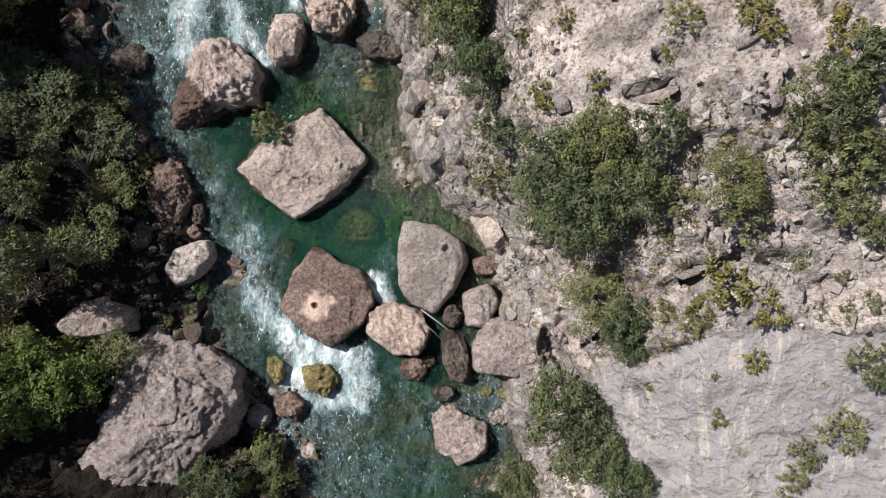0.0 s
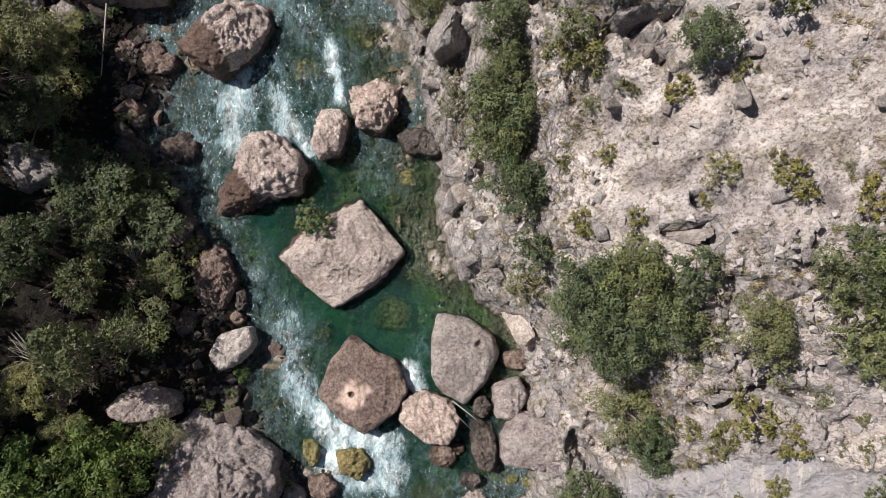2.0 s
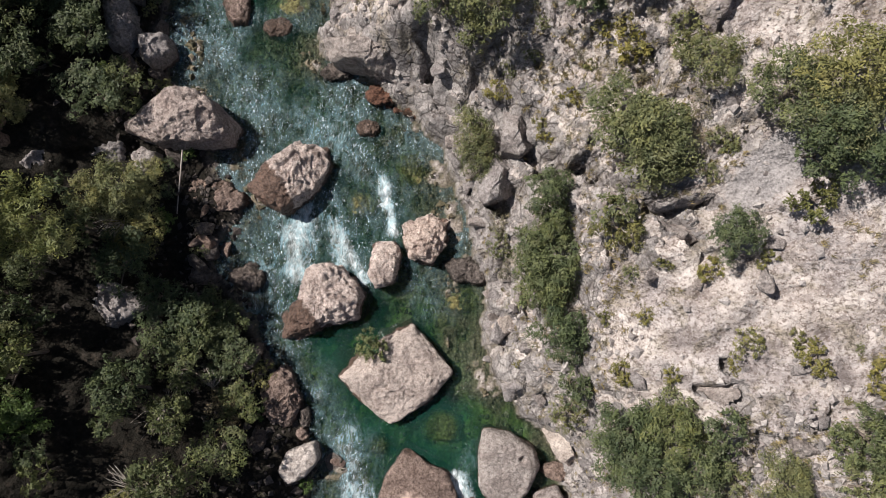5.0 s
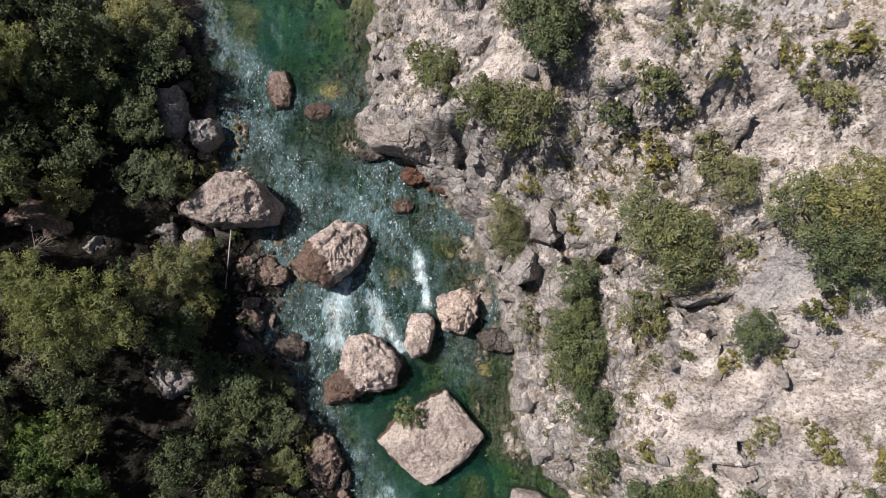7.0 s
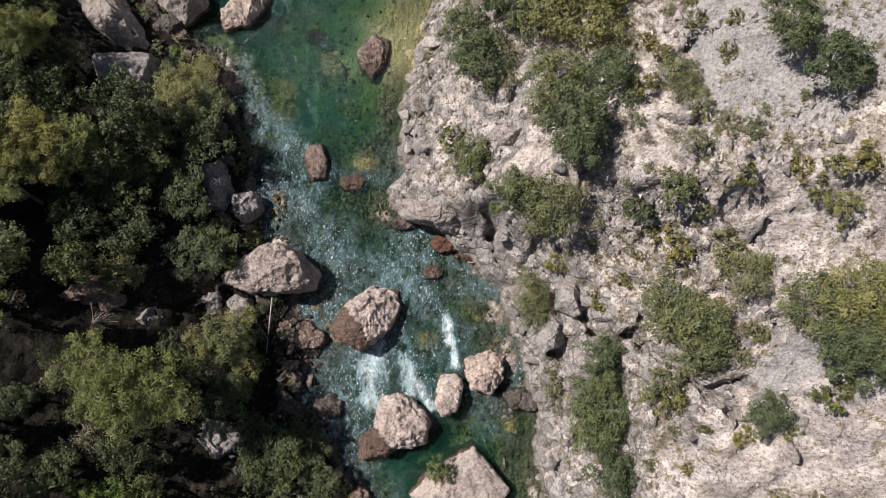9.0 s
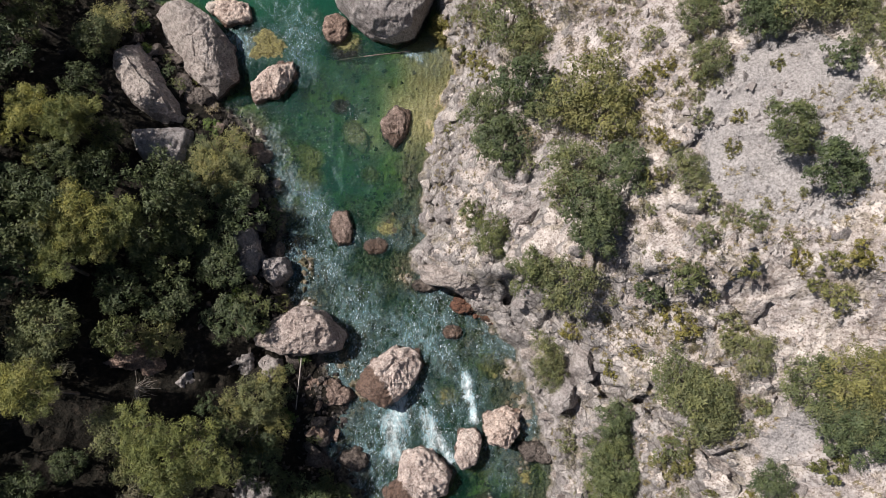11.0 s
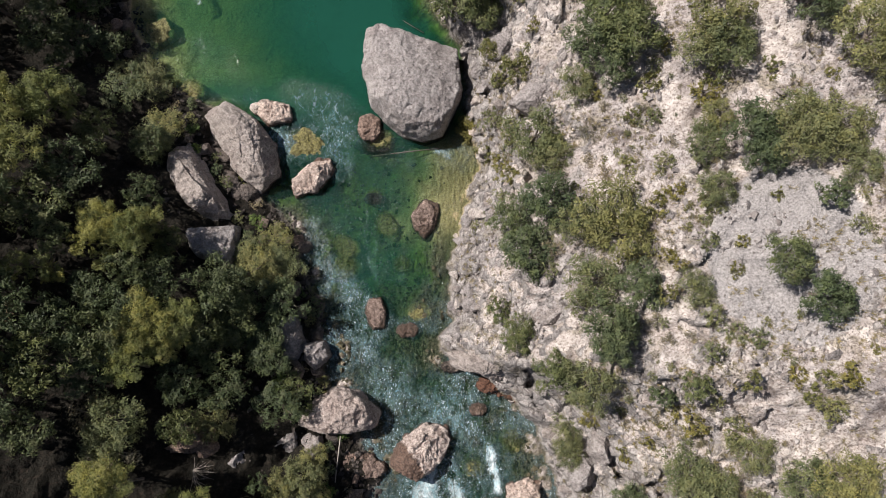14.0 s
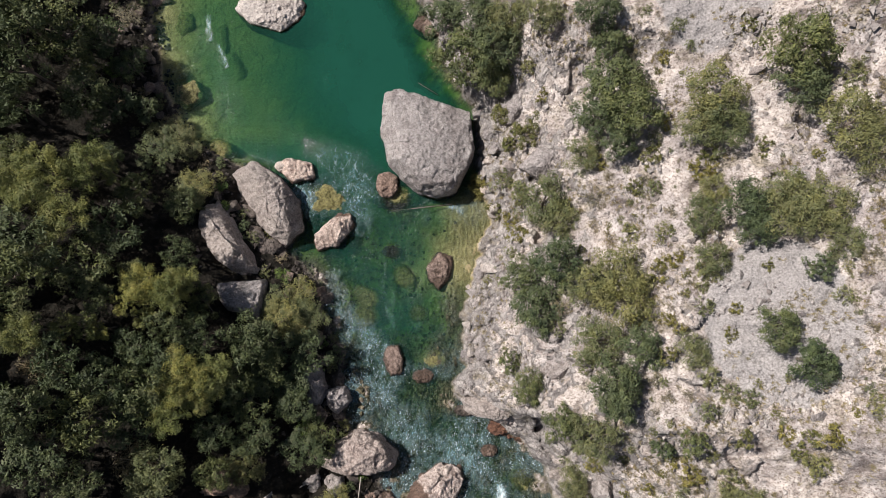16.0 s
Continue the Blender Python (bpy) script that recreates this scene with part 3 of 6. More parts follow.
BOULDERS.append(("rosy", 1.4, 0.7, 0.8, (1.74, 0.33), [(-0.82, 0.59), (0.47, 1.1), (0.84, 0.08), (0.2, -0.94), (-0.69, -0.82)], "rounded grey boulder wedged among larger rocks", [], []))
BOULDERS.append(("rosy", 2.1, 0.88, 0.7, (3.06, -1.47), [(-1, 1.24), (1.17, 1.37), (1.72, 0.61), (1.28, -0.95), (0.15, -1.36), (-1.63, -1.03), (-1.68, 0.11)], "blocky grey boulder with rounded edges by the bank", [], []))
BOULDERS.append(("dark", 0.7, 0.6, 1, (0.53, -1.98), [(-0.64, 1.36), (0.53, 1.11), (0.79, -1.21), (-0.12, -1.08), (-0.56, -0.18)], "dark wet upright boulder at the stream edge", [], []))
BOULDERS.append(("rosy", 0.7, 0.7, 1, (0.74, -5.43), [(-0.59, 1.32), (0.19, 0.8), (1.28, 0.42), (1.28, -0.86), (0.06, -1.49), (-0.98, -0.86), (-1.24, 0.67)], "pinkish grey boulder in the lower pool", [], []))
BOULDERS.append(("dark", 0.5, 0.6, 1, (0.03, -3.65), [(0.55, -0.12), (0.21, -0.39), (-0.29, -0.36), (-0.57, -0.06), (-0.42, 0.28), (0.04, 0.42), (0.47, 0.24)], "dark wet stone between the boulders", [], []))
BOULDERS.append(("white", 1.6, 0.7, 0.6, (5.15, -7.26), [(-0.92, 1.46), (0.35, 1.34), (0.97, 0.09), (0.69, -1.39), (-1.08, -1.51)], "whitish boulder half hidden under shrubs", [], []))
BOULDERS.append(("moss", 0.45, 0.6, 1, (-7.69, -2.57), [(-0.46, 0.79), (0.32, 0.4), (0.51, -0.38), (0.04, -0.69), (-0.42, -0.12)], "mossy yellow-brown boulder beside the falls", [], []))
BOULDERS.append(("moss", 0.6, 0.6, 1, (-5.66, -2.99), [(-0.91, 0.57), (0.39, 0.7), (0.95, 0.05), (0.24, -0.86), (-0.67, -0.47)], "mossy yellow-brown boulder splitting the white water", [], []))
BOULDERS.append(("brown", 0.6, 0.6, 1, (-7.12, -4.22), [(-0.9, 0.5), (0.27, 0.57), (0.78, 0.1), (0.38, -0.75), (-0.53, -0.42)], "reddish brown boulder below the falls", [], []))
BOULDERS.append(("grey", 0.7, 0.6, 0.6, (-8.51, -4.7), [(0.59, -0.18), (0.23, -0.55), (-0.31, -0.51), (-0.62, -0.09), (-0.46, 0.4), (0.05, 0.6), (0.51, 0.34)], "small round grey boulder", [], []))
BOULDERS.append(("rosy", 3, 0.8, 1.1, (-12.55, -4.1), [(-1.0, 4.0), (0.5, 3.3), (1.7, 2.5), (3.2, 1.5), (3.5, 0.4), (2.8, -1.3), (1.7, -2.3), (0.6, -3.8), (-2.2, -5.0), (-5.4, -4.0), (-3.8, -0.6), (-2.0, 1.7)], "huge cracked pinkish-grey limestone boulder on the bank", [(60, 0.9, 0.6, 0, 1), (300, 1.6, 0.4, 0, 1)], []))
BOULDERS.append(("rosy", 2.8, 0.7, 0.9, (-15.1, -0.2), [(-1.8, -0.49), (-0.95, 0.63), (0.29, 1), (1.35, 0.38), (1.52, -0.54), (-0.42, -0.98)], "grey limestone boulder among shrubs", [], []))
BOULDERS.append(("white", 1.4, 0.85, 0.6, (-11.57, 2.29), [(-1.07, -0.36), (-0.6, 0.67), (0.8, 1.11), (1.06, 0.29), (0.35, -0.66), (-0.53, -1.05)], "whitish flat-topped boulder at the shaded bank", [], []))
BOULDERS.append(("brown", 1, 0.6, 1.4, (-12.62, 5.6), [(-1.1, 0.54), (-0.1, 1.74), (0.71, 1.07), (1.09, -0.52), (0.29, -1.52), (-0.89, -1.31)], "dark brown mottled boulder at the bank", [], []))
BOULDERS.append(("wrinkled", 1.45, 0.7, 1.2, (-10.99, 10.75), [(-0.65, 1.92), (0.54, 2.22), (1.6, 1.79), (2.61, 0.47), (2.16, -0.87), (0.58, -1.14), (-0.97, -2), (-2.62, -1.73), (-2.21, -0.73), (-1.04, 0.08)], "pale wrinkled and grooved boulder in the rapids", [(218, 0.25, 2.4, 0.8, 0)], []))
BOULDERS.append(("dark", 0.5, 0.6, 1, (-15.08, 12.03), [(0.82, -0.19), (0.32, -0.6), (-0.43, -0.56), (-0.85, -0.1), (-0.63, 0.44), (0.06, 0.64), (0.71, 0.36)], "dark wet boulder in fast water", [], []))
BOULDERS.append(("dark", 0.6, 0.6, 1, (-17.38, 12.01), [(0.72, -0.19), (0.28, -0.6), (-0.37, -0.55), (-0.74, -0.1), (-0.55, 0.44), (0.05, 0.64), (0.62, 0.36)], "dark wet boulder at the shaded bank", [], []))
BOULDERS.append(("wrinkled", 1.1, 0.65, 0.8, (-7.4, 12.97), [(-0.68, 1.15), (0.54, 1.32), (0.9, 0.52), (0.54, -1), (-0.41, -1.35), (-0.89, -0.64)], "rounded tan boulder with a yellow lichen side", [], []))
BOULDERS.append(("wrinkled", 1.2, 0.7, 1.3, (-5.14, 14.44), [(-1.47, 0.74), (0.15, 1.21), (1.04, 0.88), (1.02, -0.21), (0.25, -1.52), (-1, -1.1)], "reddish grooved boulder beside the waterfall chute", [], []))
BOULDERS.append(("dark", 0.5, 0.6, 1.2, (-2.9, 12.64), [(-1.34, 0.57), (0.17, 0.76), (1.02, -0.04), (0.91, -0.73), (-0.75, -0.56)], "low dark boulder at the cliff foot", [], []))
BOULDERS.append(("wrinkled", 1.6, 0.7, 1, (-12.63, 17.52), [(0.46, 1.98), (1.79, 1.67), (2.04, 0.49), (1.18, -1.01), (-0.23, -1.99), (-1.84, -1.31), (-2.17, -0.67), (-1.23, 0.83)], "pale pink boulder with a brown wet flank, in rapids", [(215, 0.3, 1.9, 0.8, 0)], []))
BOULDERS.append(("rosy", 2.6, 0.88, 1, (-18.37, 20.1), [(-2.99, -0.51), (-2.63, 0.52), (-0.27, 1.75), (1.17, 1.51), (2.66, 0.1), (2.29, -0.93), (0.88, -1.12), (-1.1, -1.32)], "big grey limestone boulder overhanging the bank", [], []))
BOULDERS.append(("brown", 0.35, 0.5, 1, (-8.6, 20.45), [(0.63, -0.12), (0.25, -0.44), (-0.31, -0.43), (-0.64, -0.09), (-0.49, 0.31), (0.03, 0.48), (0.53, 0.29)], "small brown stone in shallow riffle", [], []))
BOULDERS.append(("brown", 0.6, 0.6, 1.2, (-17.88, 16.52), [(0.92, -0.17), (0.38, -0.6), (-0.44, -0.59), (-0.93, -0.13), (-0.72, 0.43), (0.03, 0.66), (0.76, 0.4)], "brown wet boulder at the bank", [], []))
BOULDERS.append(("brown", 0.6, 0.6, 1.2, (-16.09, 16.21), [(1.09, -0.18), (0.44, -0.65), (-0.54, -0.64), (-1.1, -0.14), (-0.85, 0.46), (0.05, 0.72), (0.91, 0.43)], "brown wet boulder with rusty stains", [], []))
BOULDERS.append(("dark", 0.6, 0.6, 1.2, (-17.13, 11.79), [(0.91, -0.18), (0.37, -0.65), (-0.45, -0.63), (-0.93, -0.13), (-0.71, 0.46), (0.05, 0.71), (0.77, 0.42)], "dark wet boulder in shade", [], []))
BOULDERS.append(("grey", 2.3, 0.6, 1, (-21.96, 25.23), [(-0.9, 1.25), (0.2, 1.67), (0.86, -0.01), (0.61, -1.38), (-0.76, -1.52)], "split grey boulder on the shaded bank", [], []))
BOULDERS.append(("grey", 1.6, 0.7, 0.8, (-20.25, 24.17), [(-0.93, 0.68), (0.61, 0.96), (0.98, -0.08), (0.06, -1.16), (-0.72, -0.4)], "grey boulder with a reddish foot", [], []))
BOULDERS.append(("grey", 2.3, 0.7, 1, (-21.99, 18.2), [(-0.81, 0.67), (0.6, 1.03), (0.93, -0.46), (-0.71, -1.24)], "grey limestone block among dark shrubs", [], []))
BOULDERS.append(("dark", 2.8, 0.7, 1, (-23.5, 18.3), [(-0.75, 0.81), (0.34, 1), (0.74, -0.58), (-0.32, -1.24)], "dark limestone block under trees", [], []))
BOULDERS.append(("brown", 0.45, 0.8, 0.8, (-16.12, 27.13), [(-0.84, 1.01), (0.55, 1.25), (0.73, -0.04), (0.64, -0.99), (-0.35, -1.15), (-0.73, -0.08)], "flat oblong brown rock in the riffle", [], []))
BOULDERS.append(("brown", 0.25, 0.5, 0.8, (-13.8, 25.99), [(0.9, -0.15), (0.36, -0.56), (-0.45, -0.54), (-0.92, -0.12), (-0.7, 0.39), (0.05, 0.61), (0.76, 0.37)], "low tan rock awash in the riffle", [], []))
BOULDERS.append(("moss", 0.02, 0.4, 0.8, (-12.97, 27.33), [(1.1, -0.23), (0.45, -0.82), (-0.54, -0.79), (-1.12, -0.17), (-0.86, 0.58), (0.05, 0.89), (0.92, 0.53)], "mossy rock just under the water", [], []))
BOULDERS.append(("grey", 2.5, 0.95, 0.9, (-25.9, 39.15), [(-3.26, 1.72), (-1.44, 3.03), (0.6, 1.83), (1.97, 0.11), (2.48, -2), (0.86, -3.56), (-1.22, -1.14)], "large ridged grey boulder at the pool", [(212, 0.9, 0.95, 0, 1), (10, 0.6, 0.4, 0, 1)], []))
BOULDERS.append(("grey", 3.5, 0.9, 0.9, (-28.59, 35.96), [(-1.88, 3.64), (-1.15, 3.2), (1, 0.01), (3.05, -2.92), (1.82, -3.25), (-0.64, -1.55), (-2.2, 0.88)], "long tilted grey slab leaning on the bank", [(40, 0.35, 0.3, 0, 1)], []))
BOULDERS.append(("grey", 3.4, 0.9, 0.6, (-27.1, 31.52), [(-2.71, 1.19), (1.39, 1.49), (1.41, -0.2), (1.02, -1.59), (-1.11, -0.9)], "flat grey block dappled with tree shade", [], []))
BOULDERS.append(("wrinkled", 1.1, 0.75, 1.0, (-21.15, 36.95), [(-1.61, -0.52), (-0.57, 0.5), (1, 2.02), (1.76, 0.56), (0.47, -1.06), (-1.06, -1.5)], "pale boulder at the pool outlet", [], []))
BOULDERS.append(("wrinkled", 0.7, 0.75, 0.9, (-24.16, 41.85), [(-1.84, 0.67), (-0.47, 0.79), (1.19, 0.47), (1.49, -0.74), (-0.37, -1.2)], "tan boulder half in water", [], []))
BOULDERS.append(("moss", 0.12, 0.5, 0.8, (-21.5, 39.5), [(-1.5, -1.0), (-1.3, 0.6), (-0.3, 1.3), (1.35, 0.5), (1.5, -0.8), (0.2, -1.3)], "yellowish rock shelf awash at the outlet", [], []))
BOULDERS.append(("brown", 0.6, 0.7, 1.0, (-17.01, 40.76), [(0.91, -0.31), (0.38, -1.04), (-0.44, -0.99), (-0.92, -0.2), (-0.72, 0.75), (0.03, 1.13), (0.76, 0.66)], "brown boulder beside the huge grey boulder", [], []))
BOULDERS.append(("moss", 0.05, 0.4, 0.8, (-15.9, 39.97), [(1.44, -0.2), (0.57, -0.74), (-0.72, -0.72), (-1.47, -0.16), (-1.12, 0.52), (0.08, 0.81), (1.22, 0.49)], "mossy rock just awash at the outlet", [], []))
BOULDERS.append(("dark", 1, 0.6, 1.2, (-25.89, 35.59), [(1.11, -0.18), (0.46, -0.65), (-0.54, -0.63), (-1.13, -0.14), (-0.87, 0.46), (0.05, 0.71), (0.93, 0.43)], "dark rubble block between the slabs", [], []))
BOULDERS.append(("brown", 0.45, 0.6, 1, (-12.74, 34.13), [(-1.01, 0.22), (-0.07, 1.43), (0.99, 1.06), (0.87, -0.53), (0.01, -1.53), (-0.79, -0.65)], "brown boulder with a pale tip, in clear water", [], []))
BOULDERS.append(("moss", -0.35, 0.5, 0.8, (-15.49, 33.64), [(-0.98, 1.08), (-0.07, 0.99), (1.15, -0.38), (0.59, -1.27), (-0.69, -0.43)], "dark green rock under clear water", [], []))
BOULDERS.append(("moss", -0.3, 0.5, 0.8, (-18.38, 31.76), [(1.05, -0.23), (0.43, -0.8), (-0.51, -0.77), (-1.07, -0.16), (-0.82, 0.57), (0.05, 0.87), (0.88, 0.51)], "dark green rock under clear water", [], []))
BOULDERS.append(("moss", -0.3, 0.5, 0.8, (-18.53, 30.46), [(1.27, -0.25), (0.52, -0.87), (-0.62, -0.83), (-1.3, -0.17), (-0.99, 0.62), (0.06, 0.94), (1.07, 0.56)], "dark green rock under clear water", [], []))
BOULDERS.append(("grey", 3, 0.98, 0.7, (-14.28, 43.71), [(-3.02, 3.88), (-1.77, 4.14), (0.86, 3.42), (3.57, 2.7), (3.89, -0.58), (2.56, -3.24), (1.24, -3.79), (-0.27, -3.53), (-1.36, -2.56), (-2.47, -1.42), (-3.23, 0.98)], "huge smooth grey boulder resting against the bank", [(185, 1.2, 0.5, 0, 1), (270, 0.5, 0.35, 0, 1)], []))
BOULDERS.append(("white", 0.7, 0.6, 1, (-26.77, 54.69), [(-2.82, -0.04), (-1.79, 1.65), (2.72, 1.57), (2.67, -0.32), (0.85, -1.79), (-1.64, -1.08)], "pale and tan boulder in the upper pool", [], []))
BOULDERS.append(("moss", 0.1, 0.5, 0.8, (-33.13, 47.63), [(-1.15, 0.98), (0.61, 1.26), (1.36, -0.1), (0.1, -1.28), (-0.91, -0.86)], "brown rock rising from the shallow pool", [], []))
BOULDERS.append(("moss", -0.5, 0.5, 0.6, (-34.43, 53.77), [(1.32, -0.35), (0.57, -1.22), (-0.6, -1.17), (-1.32, -0.24), (-1.05, 0.87), (0.02, 1.33), (1.07, 0.79)], "pale green rock under the pool water", [], []))
BOULDERS.append(("brown", 0.4, 0.6, 1, (-13.66, 54.2), [(1.57, -0.31), (0.62, -1.12), (-0.79, -1.09), (-1.61, -0.24), (-1.22, 0.79), (0.09, 1.23), (1.34, 0.74)], "tan rock at the upper bank", [], []))
BOULDERS.append(("moss", 0, 0.5, 1, (-30.44, 43.25), [(1.2, -0.23), (0.5, -0.83), (-0.57, -0.8), (-1.21, -0.17), (-0.94, 0.59), (0.04, 0.91), (0.99, 0.54)], "mossy rock at the pool edge", [], []))
BOULDERS.append(("brown", 1.1, 0.75, 1.2, (2.17, 2.2), [(0.89, -0.14), (0.34, -0.43), (-0.47, -0.4), (-0.92, -0.07), (-0.68, 0.32), (0.07, 0.46), (0.77, 0.26)], "flaked reddish slab in the boulder pile", [], []))
BOULDERS.append(("white", 1.5, 0.75, 1.2, (3.09, 1.93), [(0.68, -0.12), (0.26, -0.38), (-0.36, -0.35), (-0.71, -0.06), (-0.52, 0.28), (0.06, 0.41), (0.59, 0.23)], "pale slab in the boulder pile", [], []))
BOULDERS.append(("grey", 1.6, 0.75, 1.2, (3.58, 0.91), [(0.73, -0.15), (0.28, -0.47), (-0.38, -0.44), (-0.75, -0.08), (-0.56, 0.34), (0.06, 0.51), (0.63, 0.29)], "grey rock wedged at the cliff foot", [], []))
BOULDERS.append(("dark", 0.5, 0.75, 1.2, (0.42, -0.11), [(0.45, -0.17), (0.17, -0.53), (-0.23, -0.49), (-0.46, -0.09), (-0.34, 0.39), (0.03, 0.57), (0.39, 0.32)], "dark wet stone in the boulder pile", [], []))
BOULDERS.append(("brown", 0.9, 0.75, 1.2, (3.12, 1.44), [(0.39, -0.15), (0.15, -0.48), (-0.21, -0.45), (-0.41, -0.08), (-0.3, 0.35), (0.04, 0.52), (0.34, 0.29)], "brown rock in the boulder pile", [], []))
BOULDERS.append(("grey", 0.3, 0.75, 1.2, (2.57, -4.74), [(0.5, -0.11), (0.19, -0.34), (-0.26, -0.31), (-0.52, -0.06), (-0.38, 0.25), (0.04, 0.36), (0.43, 0.2)], "small grey stone in the shallow pool", [], []))
BOULDERS.append(("moss", -0.2, 0.75, 1.2, (1.74, -3.52), [(0.96, -0.14), (0.37, -0.44), (-0.5, -0.41), (-0.99, -0.07), (-0.74, 0.32), (0.07, 0.48), (0.83, 0.27)], "mossy rock under the shallow pool", [], []))
BOULDERS.append(("moss", -0.15, 0.75, 1.2, (3.06, -3.65), [(0.61, -0.11), (0.23, -0.35), (-0.31, -0.32), (-0.62, -0.06), (-0.47, 0.25), (0.04, 0.37), (0.52, 0.21)], "mossy rock under the shallow pool", [], []))
BOULDERS.append(("grey", 2, 0.75, 1.2, (5.17, -1.23), [(0.53, -0.19), (0.2, -0.6), (-0.28, -0.56), (-0.55, -0.1), (-0.4, 0.44), (0.05, 0.65), (0.46, 0.37)], "grey rock at the cliff foot", [], []))
BOULDERS.append(("brown", 0.25, 0.75, 1.2, (-0.63, -2.18), [(0.35, -0.09), (0.13, -0.29), (-0.18, -0.27), (-0.36, -0.05), (-0.27, 0.21), (0.03, 0.31), (0.3, 0.18)], "small brown wet stone", [], []))
BOULDERS.append(("grey", 2.2, 0.75, 1.2, (5.4, -2.46), [(0.72, -0.13), (0.28, -0.42), (-0.37, -0.39), (-0.74, -0.07), (-0.55, 0.31), (0.05, 0.45), (0.61, 0.26)], "pale rock at the cliff foot", [], []))
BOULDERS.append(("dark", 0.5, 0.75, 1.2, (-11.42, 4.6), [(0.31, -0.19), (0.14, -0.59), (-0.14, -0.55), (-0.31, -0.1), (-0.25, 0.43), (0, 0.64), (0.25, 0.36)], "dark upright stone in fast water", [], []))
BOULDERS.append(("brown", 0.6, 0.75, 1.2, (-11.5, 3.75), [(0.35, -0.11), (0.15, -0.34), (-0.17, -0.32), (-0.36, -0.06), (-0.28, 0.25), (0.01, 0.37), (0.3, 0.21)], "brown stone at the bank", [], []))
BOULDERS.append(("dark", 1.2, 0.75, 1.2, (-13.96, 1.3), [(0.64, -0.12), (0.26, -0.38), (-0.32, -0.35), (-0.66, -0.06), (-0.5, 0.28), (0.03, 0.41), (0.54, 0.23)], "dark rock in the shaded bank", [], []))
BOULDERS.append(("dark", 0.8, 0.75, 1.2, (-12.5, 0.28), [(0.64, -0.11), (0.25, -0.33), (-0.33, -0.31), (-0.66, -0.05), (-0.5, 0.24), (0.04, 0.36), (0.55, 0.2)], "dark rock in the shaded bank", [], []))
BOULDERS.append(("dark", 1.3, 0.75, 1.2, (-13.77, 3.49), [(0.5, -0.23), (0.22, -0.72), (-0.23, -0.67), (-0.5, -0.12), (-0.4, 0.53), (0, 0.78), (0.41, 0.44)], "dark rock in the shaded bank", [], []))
BOULDERS.append(("brown", 0.4, 0.7, 1.2, (-16.5, 16.73), [(0.82, -0.13), (0.33, -0.48), (-0.41, -0.47), (-0.84, -0.1), (-0.64, 0.34), (0.04, 0.53), (0.69, 0.31)], "brown wet rock by the shaded bank", [], []))
BOULDERS.append(("brown", 0.6, 0.7, 1.2, (-17.78, 16.85), [(0.69, -0.12), (0.28, -0.42), (-0.34, -0.41), (-0.71, -0.09), (-0.54, 0.3), (0.03, 0.46), (0.58, 0.27)], "brown wet rock by the shaded bank", [], []))
BOULDERS.append(("dark", 0.4, 0.7, 1.2, (-14.72, 12.04), [(0.76, -0.23), (0.31, -0.78), (-0.37, -0.74), (-0.77, -0.15), (-0.59, 0.56), (0.04, 0.85), (0.64, 0.5)], "dark wet boulder in fast water", [], []))
BOULDERS.append(("red", 0.5, 0.7, 1.2, (-7.78, 22.26), [(0.96, -0.17), (0.38, -0.61), (-0.48, -0.59), (-0.98, -0.13), (-0.74, 0.43), (0.06, 0.67), (0.81, 0.4)], "rust-brown wet rock at the cliff foot", [], []))
BOULDERS.append(("red", 0.5, 0.7, 1.2, (-5.93, 21.47), [(0.76, -0.14), (0.3, -0.49), (-0.39, -0.47), (-0.78, -0.1), (-0.59, 0.35), (0.05, 0.53), (0.65, 0.32)], "rust-brown wet rock at the cliff foot", [], []))
BOULDERS.append(("dark", 0.5, 0.7, 1.2, (-10.47, 23.45), [(1.08, -0.11), (0.42, -0.42), (-0.55, -0.42), (-1.11, -0.1), (-0.84, 0.29), (0.07, 0.47), (0.92, 0.29)], "dark wet rock under the limestone nose", [], []))
BOULDERS.append(("brown", 0.2, 0.7, 1.2, (-8.66, 20.4), [(0.64, -0.12), (0.26, -0.43), (-0.32, -0.41), (-0.65, -0.09), (-0.5, 0.3), (0.04, 0.47), (0.54, 0.28)], "brown stone in the riffle", [], []))
BOULDERS.append(("moss", -0.1, 0.7, 1.2, (-6.01, 18.36), [(0.96, -0.31), (0.39, -1.05), (-0.47, -1), (-0.98, -0.2), (-0.75, 0.75), (0.05, 1.14), (0.81, 0.66)], "mossy rock shelf awash by the bank", [], []))
BOULDERS.append(("moss", 0, 0.7, 1.2, (-8.95, 16.28), [(0.77, -0.18), (0.31, -0.61), (-0.38, -0.58), (-0.78, -0.12), (-0.6, 0.43), (0.04, 0.66), (0.65, 0.39)], "mossy rock awash in the rapids", [], []))
BOULDERS.append(("white", 0.6, 0.7, 1.2, (-25.13, 42), [(0.75, -0.12), (0.31, -0.45), (-0.37, -0.43), (-0.77, -0.1), (-0.59, 0.31), (0.03, 0.49), (0.63, 0.29)], "pale rock by the ridged boulder", [], []))
BOULDERS.append(("brown", 0.3, 0.7, 1.2, (-16.23, 27.28), [(0.67, -0.26), (0.28, -0.85), (-0.32, -0.81), (-0.68, -0.15), (-0.53, 0.61), (0.02, 0.92), (0.55, 0.53)], "brown oblong rock in the riffle", [], []))
BOULDERS.append(("dark", -0.2, 0.7, 1.2, (-16.56, 35.58), [(0.75, -0.12), (0.3, -0.44), (-0.38, -0.43), (-0.77, -0.09), (-0.59, 0.31), (0.04, 0.48), (0.64, 0.29)], "dark rock under the outlet water", [], []))
